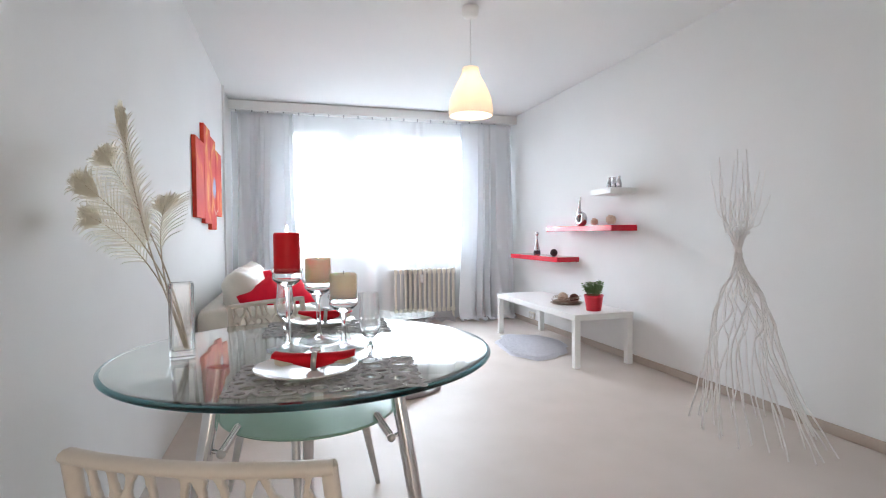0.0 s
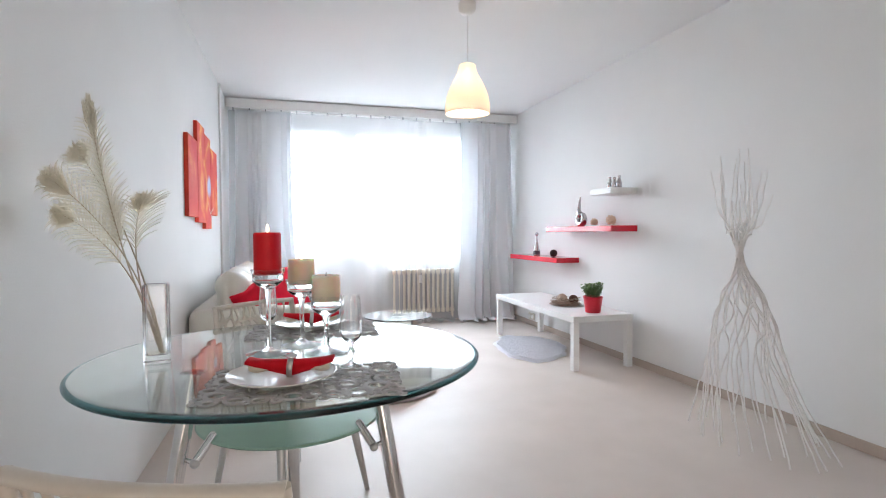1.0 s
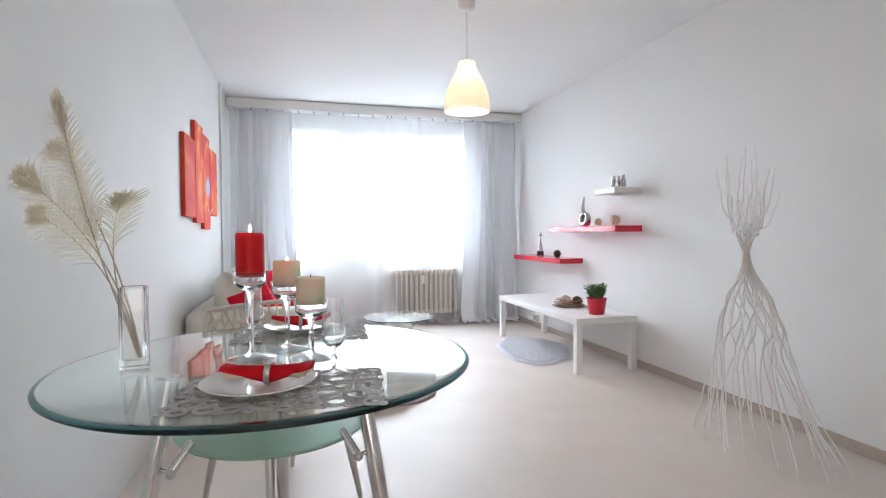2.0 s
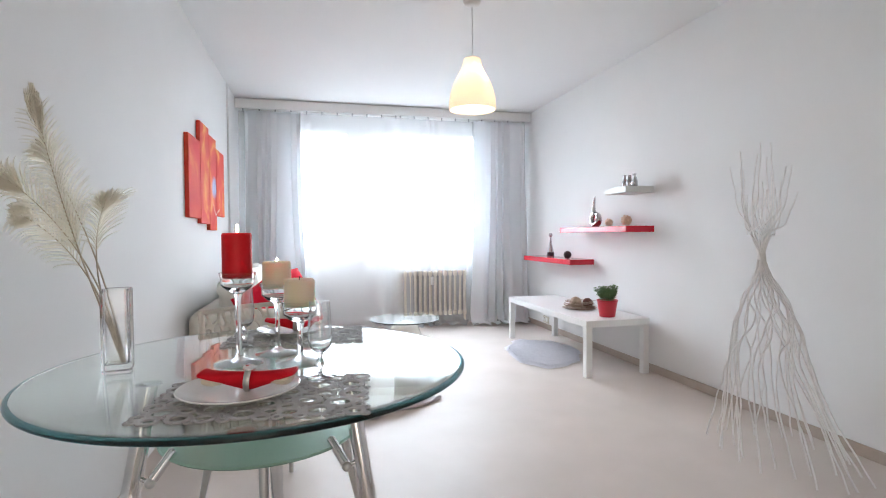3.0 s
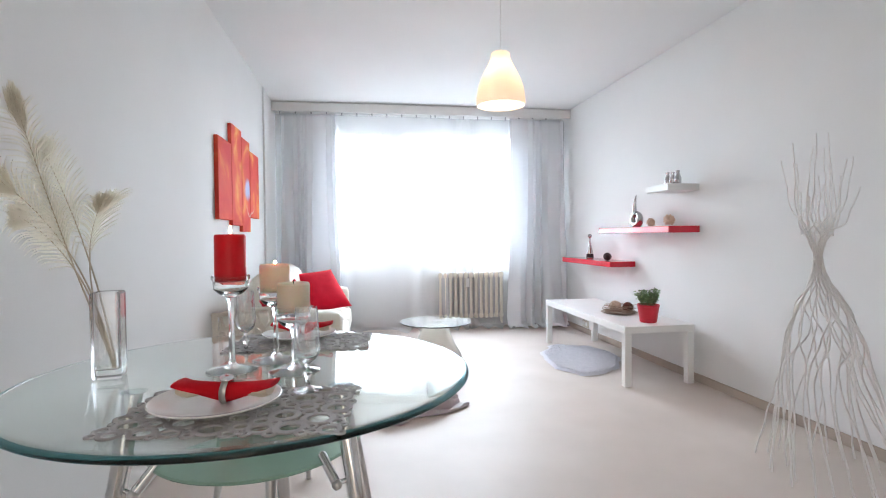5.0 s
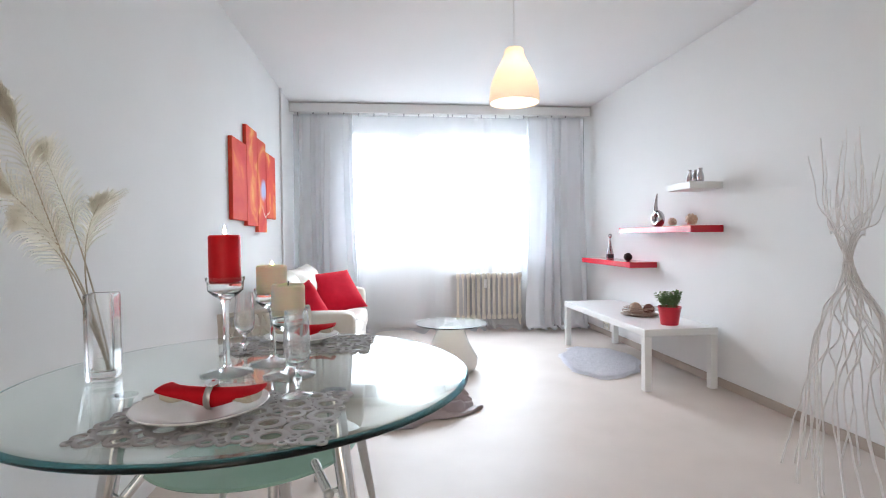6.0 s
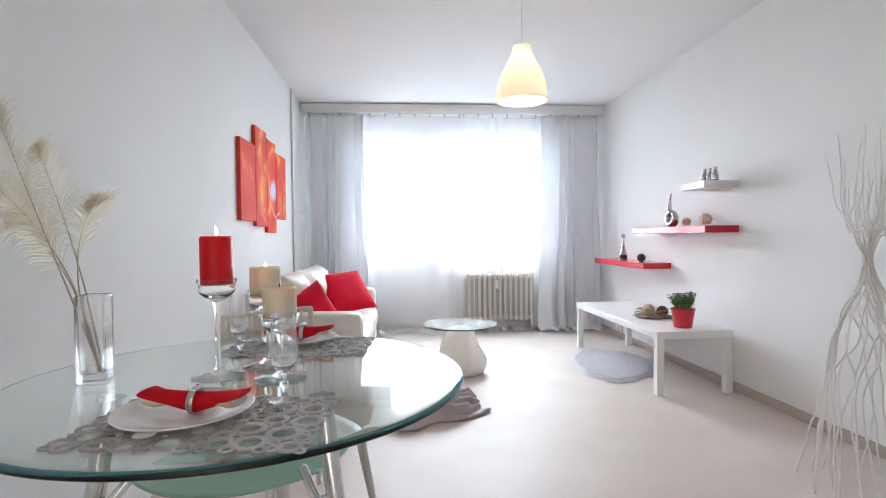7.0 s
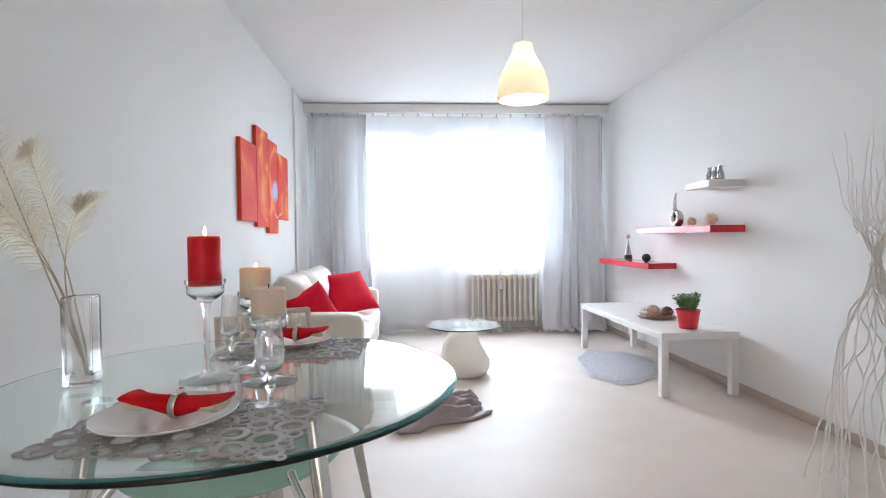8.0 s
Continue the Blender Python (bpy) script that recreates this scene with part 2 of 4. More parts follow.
part("track", box(XL + 0.01, XR - 0.01, 0.014, 0.11, 2.53, 2.556, 0.003), M_WHITE, rail)


def drape(x0, x1, y, z0, z1, folds, depth, seed, nz=44, pool=0.0, flare=0.0, nx=0, lump=0.018):
    """Hanging cloth with folds that change on the way down, and gathers on the floor."""
    bm = bmesh.new()
    nx = nx or int(folds * 14)
    rows = []
    for j in range(nz + 1):
        v = j / nz
        z = z1 + (z0 - z1) * v
        row = []
        for i in range(nx + 1):
            u = i / nx
            k = u * folds
            n = noise.noise(Vector((k * 0.55 + seed, v * 1.4, seed * 0.7)))
            k2 = k + 0.42 * math.sin(k * 1.9 + seed) + 0.25 * noise.noise(Vector((k * 0.9, seed * 1.3, 5)))
            a = 2 * math.pi * (k2 + 0.45 * n * v)
            amp = depth * (0.45 + 0.75 * v) * (0.75 + 0.5 * noise.noise(Vector((k * 0.8, seed, v * 0.5))))
            x = x0 + (x1 - x0) * u + 0.22 * depth * math.sin(2 * a) + flare * v * v * (u - 0.5)
            yy = y + amp * math.sin(a) + 0.02 * n * v
            zz = z
            if pool and v > 0.95:
                q = (v - 0.95) / 0.05
                yy -= pool * q * (0.6 + 0.4 * math.sin(a + 1))
                zz = max(z0, z0 + 0.05 * (1 - q)) + lump * q * (1 + math.sin(a * 1.3 + seed) + noise.noise(Vector((k * 2.1, q * 2, seed)))) * math.sin(min(1, q) * 2.6)
            row.append(bm.verts.new((x, yy, zz)))
        rows.append(row)
    for a, b in zip(rows, rows[1:]):
        for i in range(nx):
            bm.faces.new((a[i], b[i], b[i + 1], a[i + 1]))
    return bm


def thicken(ob, t):
    md = ob.modifiers.new("thick", 'SOLIDIFY')
    md.thickness, md.offset = t, 0
    return ob


for x0, x1, sd in ((-0.49, 0.11, 3), (2.14, 2.78, 8)):
    cur = thing("curtain", pose(0, 6.34, 0), "pale grey floor-length curtain hanging in soft folds", "curtain", "pair of grey curtains")
    thicken(part("cloth", drape(x0, x1, 0, 0.012, 2.478, 5, 0.046, sd, nz=60, pool=0.16, flare=0.10, lump=0.02, nx=110), M_GREY, cur), 0.003)
    for k in range(7):
        x = x0 + 0.03 + (x1 - x0 - 0.06) * k / 6
        part("hook", box(x - 0.006, x + 0.006, -0.004, 0.004, 2.47, 2.528, 0.002), M_WHITE, cur)
M_HOOK = material("grey_plastic", (0.30, 0.30, 0.31), None, 30, 0.4)
for x0, x1, sd, fl in ((-0.555, 1.36, 21, 6), (1.20, 2.835, 27, 9)):
    cur = thing("sheer_curtain", pose(0, 6.42 if sd == 21 else 6.45, 0), "white transparent voile curtain reaching the floor", "sheer curtain", "sheer curtains")
    part("voile", drape(x0, x1, 0, 0.008, 2.49, fl, 0.012 if sd == 21 else 0.024, sd, nz=80, pool=0.20, flare=0.05, lump=0.03), M_SHEER, cur)
    for k in range(int((x1 - x0) / 0.17)):
        x = x0 + 0.05 + 0.17 * k
        part("clip", box(x - 0.006, x + 0.006, -0.006, 0.006, 2.475, 2.529, 0.002), M_HOOK, cur)

# ---------------------------------------------------------------- long white table by the wall
lt = thing("bench_table", pose(2.52, 4.675, 0), "long low white lacquered table with square legs", "table")
LX, LY, LH = 0.275, 0.815, 0.44
part("tabletop", box(-LX, LX, -LY, LY, LH - 0.052, LH, 0.004), M_WHITE, lt)
for sx in (-1, 1):
    for sy in (-1, 1):
        x, y = sx * (LX - 0.028), sy * (LY - 0.028)
        part("leg", box(x - 0.026, x + 0.026, y - 0.026, y + 0.026, 0.001, LH - 0.053, 0.003), M_WHITE, lt)

# ---------------------------------------------------------------- wall shelves


def wall_shelf(y0, y1, z, mat, label):
    s = whole("wall_shelf", box(-0.252, -0.001, y0 - y1, 0, -0.05, 0, 0.003), mat, label, "shelf", pose(XR, y1, z), "floating shelves")
    return s


wall_shelf(3.90, 4.20, 1.478, M_WHITE, "short white floating wall shelf")
wall_shelf(3.89, 5.02, 1.166, M_RED, "long glossy red floating wall shelf")
wall_shelf(4.80, 5.93, 0.858, M_RED, "long glossy red floating wall shelf near the curtain")

# ---------------------------------------------------------------- round glass dining table
TZ, TR, TX, TY = 0.757, 0.56, 0.11, 1.835
dt = thing("dining_table", pose(TX, TY, 0), "round clear glass dining table on chrome legs", "table")
top = part("tabletop", lathe([(0, TZ - 0.014), (TR - 0.012, TZ - 0.014), (TR - 0.012, TZ - 0.0015), (TR - 0.03, TZ), (0, TZ)], 128), M_TOP, dt, "clear greenish glass top")
top.visible_shadow = False
rim = part("rim", lathe([(TR - 0.0115, TZ - 0.014), (TR - 0.004, TZ - 0.0142), (TR, TZ - 0.011), (TR, TZ - 0.006), (TR - 0.004, TZ - 0.0025), (TR - 0.0115, TZ - 0.0015)], 128, closed=True), M_RIM, dt, "dark green polished glass edge")
# under-shelf, legs and brackets of the dining table
part("shelf", lathe([(0, 0.566), (0.262, 0.566), (0.266, 0.570), (0.262, 0.574), (0, 0.574)], 96), M_FROST, dt, "frosted pale green glass under-shelf")
for deg in (212, 320, 90):
    c, s = math.cos(radians(deg)), math.sin(radians(deg))
    at = lambda r, z: (r * c, r * s, z)
    leg = part("leg", tube([at(0.29, 0.741), at(0.335, 0.5), at(0.43, 0.012)], [0.021, 0.021, 0.021], 20), M_CHROME, dt)
    part("foot", tube([at(0.428, 0.001), at(0.428, 0.013)], 0.024, 16), M_HOOK, leg, "dark plastic foot")
    part("pad", moved(lathe([(0, 0.741), (0.03, 0.741), (0.03, 0.7425), (0, 0.7425)], 24), pose(0.29 * c, 0.29 * s, 0)), M_CHROME, leg)
    # arm from the under-shelf, beside the leg
    lean = radians(deg + (7 if deg == 212 else -6))
    arm = lambda r, z: (r * math.cos(lean), r * math.sin(lean), z)
    br = part("bracket", tube([arm(0.250, 0.5885), arm(0.2525, 0.5875), arm(0.300, 0.5365), arm(0.302, 0.534)], [0.008, 0.0115, 0.0115, 0.009], 16), M_CHROME, dt)
    part("ball", moved(lathe([(0, -0.0125), (0.007, -0.0105), (0.012, -0.004), (0.012, 0.004), (0.007, 0.0105), (0, 0.0125)], 16), pose(*arm(0.306, 0.530))), M_STEEL, br)
    part("pin", tube([arm(0.304, 0.532), at(0.322, 0.536)], 0.006, 10), M_CHROME, br)

# ---------------------------------------------------------------- dining chairs
M_PLASTIC = material("ivory_plastic", (0.70, 0.635, 0.555), (0.67, 0.605, 0.53), 8, 0.3, fine=120)


def dining_chair(m, label):
    ch = thing("dining_chair", m, label, "chair", "dining chairs")

    def back_at(u, z):
        # u across from -1 to 1; the back leans and curves
        lean = -0.175 - 0.20 * (z - 0.44) - 0.025 * (1 - u * u)
        return Vector((u * (0.205 - 0.014 * (z - 0.44) / 0.36), lean, z))

    seat = bmesh.new()
    n, grid = 14, []
    for i in range(n + 1):
        row = []
        for j in range(n + 1):
            u, v = 2 * i / n - 1, 2 * j / n - 1
            x, y = 0.215 * u * math.sqrt(1 - 0.28 * v * v), 0.205 * v * math.sqrt(1 - 0.28 * u * u)
            row.append(seat.verts.new((x, y, 0.445 - 0.012 * (1 - u * u) * (1 - v * v) - 0.012 * max(0, v) ** 4)))
        grid.append(row)
    for i in range(n):
        for j in range(n):
            seat.faces.new((grid[i][j], grid[i + 1][j], grid[i + 1][j + 1], grid[i][j + 1]))
    ob = part("seat", seat, M_PLASTIC, ch)
    thicken(ob, 0.014)
    # openwork: the walls between grown cells stay, the cells are cut out
    rng = random.Random(5)
    seeds = []
    for row, (zc, cols) in enumerate(((0.755, 11), (0.700, 9), (0.625, 10), (0.555, 9), (0.495, 11))):
        for c in range(cols):
            seeds.append((-1.0 + 2.0 * (c + 0.5) / cols + rng.uniform(-0.06, 0.06), zc + rng.uniform(-0.02, 0.02)))
    nu, nz, web = 150, 120, bmesh.new()
    z0, z1 = 0.452, 0.792
    grid = [[web.verts.new(back_at(-1 + 2 * i / nu, z0 + (z1 - z0) * j / nz)) for j in range(nz + 1)] for i in range(nu + 1)]
    for i in range(nu):
        for j in range(nz):
            u, z = -1 + 2 * (i + 0.5) / nu, z0 + (z1 - z0) * (j + 0.5) / nz
            d = sorted(math.hypot((u - a) * 0.19, (z - b) * 0.62) for a, b in seeds)
            hole = d[1] - d[0] > 0.0085 and 0.02 < j / nz < 0.975 and abs(u) < 0.965
            if not hole:
                web.faces.new((grid[i][j], grid[i + 1][j], grid[i + 1][j + 1], grid[i][j + 1]))
    bmesh.ops.delete(web, geom=[v for v in web.verts if not v.link_faces], context='VERTS')
    rim_verts = [v for v in web.verts if v.is_boundary]
    for _ in range(5):
        bmesh.ops.smooth_vert(web, verts=rim_verts, factor=0.5, use_axis_x=True, use_axis_y=True, use_axis_z=True)
    back = part("backrest", web, M_PLASTIC, ch, "pierced ivory plastic backrest")
    thicken(back, 0.011)
    part("top_rail", tube([back_at(-1.03 + 2.06 * k / 24, 0.795) for k in range(25)], 0.0155, 10, flat=0.65), M_PLASTIC, back)
    for s in (-1, 1):
        part("stile", tube([back_at(s, 0.80 - 0.36 * k / 10) for k in range(11)], 0.0125, 8), M_PLASTIC, back)
    part("lower_rail", tube([back_at(-1 + 2 * k / 16, 0.455) for k in range(17)], 0.013, 8), M_PLASTIC, back)
    for sx in (-1, 1):
        for sy in (-1, 1):
            part("leg", tube([(sx * 0.165, sy * 0.16, 0.432), (sx * 0.19, sy * 0.195, 0.22), (sx * 0.215, sy * 0.235, 0.001)], [0.021, 0.017, 0.0105], 14), M_STEEL, ch, "tapered satin metal leg")
    return ch


dining_chair(pose(0.022, 1.185, 0, 0, 0, -23), "ivory plastic dining chair with pierced back, facing the table")
dining_chair(pose(0.10, 2.50, 0, 0, 0, -143), "ivory plastic dining chair with pierced back, beyond the table")

# ---------------------------------------------------------------- things on the dining table
TOP = TZ + 0.0005
M_FELT = material("grey_felt", (0.52, 0.505, 0.515), (0.44, 0.425, 0.435), 30, 0.9, bump=0.5, fine=500)
M_PORC = material("white_porcelain", (0.86, 0.845, 0.82), None, 6, 0.1)
M_NAPKIN = material("red_napkin_cloth", (0.74, 0.008, 0.022), (0.66, 0.007, 0.018), 30, 0.8, bump=0.4, fine=600, Specular_IOR_Level=0.2)
M_CREAM = material("cream_cloth", (0.80, 0.72, 0.58), None, 20, 0.85)


def placemat(xc, yc, turn, w, d, seed):
    """Felt mat of touching rings of many sizes."""
    rng = random.Random(seed)
    rings = []
    for r, tries in ((0.031, 140), (0.025, 500), (0.020, 1500), (0.015, 2500), (0.011, 2500), (0.008, 1500)):
        for _ in range(tries):
            rr = r * rng.uniform(0.92, 1.08)
            x, y = rng.uniform(rr - w / 2, w / 2 - rr), rng.uniform(rr - d / 2, d / 2 - rr)
            if all((x - a) ** 2 + (y - b) ** 2 > (rr + c - 0.0035) ** 2 for a, b, c in rings):
                rings.append((x, y, rr))
    mat = thing("placemat", pose(xc, yc, TOP, 0, 0, turn), "grey felt placemat cut as a web of rings", "placemat", "placemats")
    for x, y, r in rings:
        h = 0.003 + rng.uniform(0, 0.0006)
        inner = r * (rng.uniform(0.60, 0.70) if r > 0.012 else 0.50)
        out = r + 0.0016
        g = lathe([(inner, 0), (out, 0), (out + 0.0005, h * 0.6), (out - 0.0006, h), (inner + 0.0008, h), (inner, h * 0.7)], 24, closed=True)
        part("ring", moved(g, pose(x, y, 0)), M_FELT, mat, sharp=50)
    return mat


placemat(0.142, 1.490, -6, 0.455, 0.300, 4)
placemat(0.186, 2.163, -4, 0.450, 0.290, 9)
MAT = TOP + 0.0042


def plate(x, y, r):
    return whole("plate", lathe([(0, 0.004), (r * 0.55, 0.004), (r * 0.6, 0.0), (r * 0.66, 0.0), (r * 0.72, 0.005), (r * 0.99, 0.017), (r, 0.019), (r * 0.98, 0.0205),
                                 (r * 0.7, 0.010), (r * 0.6, 0.0075), (0, 0.0075)], 64), M_PORC, "round white porcelain plate on a placemat", "plate", pose(x, y, MAT), "plates")


def napkin(x, y, z, turn, length):
    th = thing("napkin", pose(x, y, z, 0, 0, turn), "red cloth napkin drawn through a metal ring", "napkin", "napkins")
    L, n = length / 2, 20

    def sheet(inner):
        bm = bmesh.new()
        rows = []
        for i in range(n + 1):
            s = 2 * i / n - 1
            flare = abs(s) ** 1.3
            low = 0.034 * flare ** 0.9 if not inner else 0.034 * flare ** 0.9 + 0.004 - 0.019 * max(0, min(1, (abs(s) - 0.5) / 0.35))
            high = 0.041 + 0.004 * flare ** 3
            wide = (0.017 + 0.016 * flare) * (1.0 if not inner else 0.90)
            reach = 1.0 if not inner else 0.92
            ring = []
            for k in range(12):
                a = 2 * math.pi * k / 12
                wob = 1 + 0.10 * math.sin(3 * a + 5 * s) * flare
                ring.append(bm.verts.new((s * L * reach, wide * math.cos(a) * wob, (low + high) / 2 + (high - low) / 2 * math.sin(a) - (0.003 if inner else 0))))
            rows.append(ring)
        for a, b in zip(rows, rows[1:]):
            for k in range(12):
                bm.faces.new((a[k], a[(k + 1) % 12], b[(k + 1) % 12], b[k]))
        bm.faces.new(list(reversed(rows[0])))
        bm.faces.new(rows[-1])
        bmesh.ops.recalc_face_normals(bm, faces=list(bm.faces))
        return bm
    part("fold", sheet(False), M_NAPKIN, th)
    part("lining", sheet(True), M_CREAM, th, "cream lining showing at the ends")
    ring = [(0.002 * math.sin(a), 0.023 * math.cos(a), 0.0225 + 0.0245 * math.sin(a)) for a in (2 * math.pi * k / 28 for k in range(29))]
    band = part("napkin_ring", tube(ring, 0.0068, 8, flat=0.25), M_STEEL, th, "narrow metal napkin ring")
    part("ornament", moved(lathe([(0, 0), (0.0125, 0), (0.014, 0.0015), (0.014, 0.004), (0.012, 0.0055), (0, 0.006)], 28), pose(0.002, -0.003, 0.0475, 14, 8, 0)), M_CHROME, band, "round metal button on the ring")
    return th


plate(0.090, 1.512, 0.128)
plate(0.172, 2.22, 0.122)
napkin(0.110, 1.510, MAT + 0.008, -10, 0.20)
napkin(0.182, 2.22, MAT + 0.010, -4, 0.20)


def stem_glass(x, y):
    prof = [(0, 0.0), (0.031, 0.0), (0.032, 0.0015), (0.016, 0.005), (0.006, 0.010), (0.0042, 0.020), (0.0055, 0.027), (0.0105, 0.034), (0.0105, 0.039), (0.0055, 0.046), (0.0045, 0.053), (0.007, 0.061),
            (0.018, 0.068), (0.0255, 0.079), (0.0288, 0.095), (0.0290, 0.112), (0.0272, 0.140), (0.0252, 0.168), (0.0242, 0.186), (0.0234, 0.186), (0.0243, 0.168), (0.0262, 0.140), (0.0279, 0.112), (0.0276, 0.096), (0.0243, 0.081), (0.016, 0.0715), (0, 0.068)]
    return whole("wine_glass", lathe(prof, 40), M_THIN, "empty stemmed wine glass of clear glass", "wine glass", pose(x, y, TOP if y > 1.7 else MAT), "wine glasses", sharp=60)


stem_glass(0.262, 1.592)
stem_glass(0.035, 2.04)

M_WAXR = material("red_wax", (0.74, 0.006, 0.018), (0.66, 0.005, 0.014), 20, 0.42, Specular_IOR_Level=0.3, Subsurface_Weight=0.35, Subsurface_Scale=0.03)
M_WAXC = material("cream_wax", (0.90, 0.78, 0.61), (0.86, 0.74, 0.57), 18, 0.5, Subsurface_Weight=0.6, Subsurface_Scale=0.05)
M_WICK = material("wick", (0.05, 0.04, 0.035), None, 40, 0.9)
M_FLAME, nt_f, p_f = shader("flame", 0.5)
p_f.inputs["Base Color"].default_value = (1, 0.8, 0.5, 1)
p_f.inputs["Emission Color"].default_value = (1.0, 0.80, 0.50, 1)
p_f.inputs["Emission Strength"].default_value = 70.0


def candle_holder(x, y, h, label):
    th = thing("candle_holder", pose(x, y, TOP), label, "candle holder", "glass candle holders")
    part("base", lathe([(0, 0.0005), (0.064, 0.0005), (0.065, 0.002), (0.045, 0.006), (0.016, 0.0125), (0.0105, 0.019), (0, 0.019)], 48), M_THIN, th, sharp=60)
    part("stem", lathe([(0, 0.0195), (0.0098, 0.0195), (0.0082, 0.030), (0.0068, h * 0.5), (0.0085, h - 0.075), (0.013, h - 0.058), (0, h - 0.054)], 32), M_CLEAR, th, sharp=60)
    part("cup", lathe([(0, h - 0.0535), (0.0135, h - 0.0575), (0.030, h - 0.047), (0.0435, h - 0.034), (0.0445, h - 0.012), (0.0478, h - 0.009), (0.0478, h), (0.0455, h), (0.0435, h - 0.008), (0.0425, h - 0.0118), (0.0415, h - 0.031), (0.029, h - 0.0435), (0, h - 0.046)], 48), M_CLEAR, th, sharp=60)
    return th


def candle(x, y, z, r, h, mat, label, lit):
    th = thing("candle", pose(x, y, z), label, "candle", "pillar candles")
    part("wax", lathe([(0, 0.0), (r - 0.003, 0.0), (r, 0.003), (r, h - 0.005), (r - 0.003, h), (r - 0.006, h - 0.0005), (r * 0.6, h - 0.004), (0.004, h - 0.0055), (0, h - 0.0055)], 48), mat, th)
    part("wick", tube([(0, 0, h - 0.007), (0.0006, 0, h + 0.002), (0.0015, 0, h + 0.008)], 0.0012, 6), M_WICK, th)
    if lit:
        part("flame", moved(lathe([(0, 0), (0.0028, 0.003), (0.0036, 0.007), (0.0030, 0.013), (0.0013, 0.019), (0, 0.024)], 16), pose(0.001, 0, h + 0.001) @ Matrix.Diagonal((1, 1, lit, 1))), M_FLAME, th, "small yellow flame")
    return th


for x, y, h, r, ch, mat, lab, lit in ((0.046, 1.825, 0.249, 0.039, 0.119, M_WAXR, "tall red pillar candle burning in a glass holder", 1.0),
                                      (0.142, 1.92, 0.208, 0.041, 0.076, M_WAXC, "cream pillar candle burning in a glass holder", 0.42),
                                      (0.210, 1.785, 0.168, 0.041, 0.074, M_WAXC, "short cream pillar candle in a glass holder", 0)):
    candle_holder(x, y, h, "clear glass candle holder on a %s stem" % ("tall" if h > 0.22 else "middling" if h > 0.18 else "short"))
    candle(x, y, TOP + h - 0.0118, r, ch, mat, lab, lit)

# glass vase with feathers
VX, VY = -0.246, 1.815
bm = box(-0.033, 0.033, -0.033, 0.033, 0.0, 0.216, 0.006, 3)
inside = box(-0.027, 0.027, -0.027, 0.027, 0.022, 0.2161, 0.006, 3)
bmesh.ops.reverse_faces(inside, faces=list(inside.faces))
for b in (bm, inside):
    bmesh.ops.delete(b, geom=[f for f in b.faces if f.calc_center_median().z > 0.2155], context='FACES')
    bmesh.ops.delete(b, geom=[v for v in b.verts if not v.link_faces], context='VERTS')
join(bm, inside)
rimmed = [e for e in bm.edges if len(e.link_faces) == 1]
bmesh.ops.bridge_loops(bm, edges=rimmed)
bmesh.ops.recalc_face_normals(bm, faces=list(bm.faces))
whole("vase", bm, M_THIN, "tall square vase of thick clear glass", "vase", pose(VX, VY, TOP, 0, 0, 10))
M_FEATHER = cloth_sheer("cream_feather", (0.97, 0.94, 0.86), 0.14, 0.62, 0.05)
M_QUILL = material("feather_quill", (0.55, 0.47, 0.36), (0.47, 0.40, 0.30), 30, 0.6)


def bezier(p0, p1, p2, n):
    return [(1 - t) ** 2 * Vector(p0) + 2 * (1 - t) * t * Vector(p1) + t * t * Vector(p2) for t in (k / n for k in range(n + 1))]


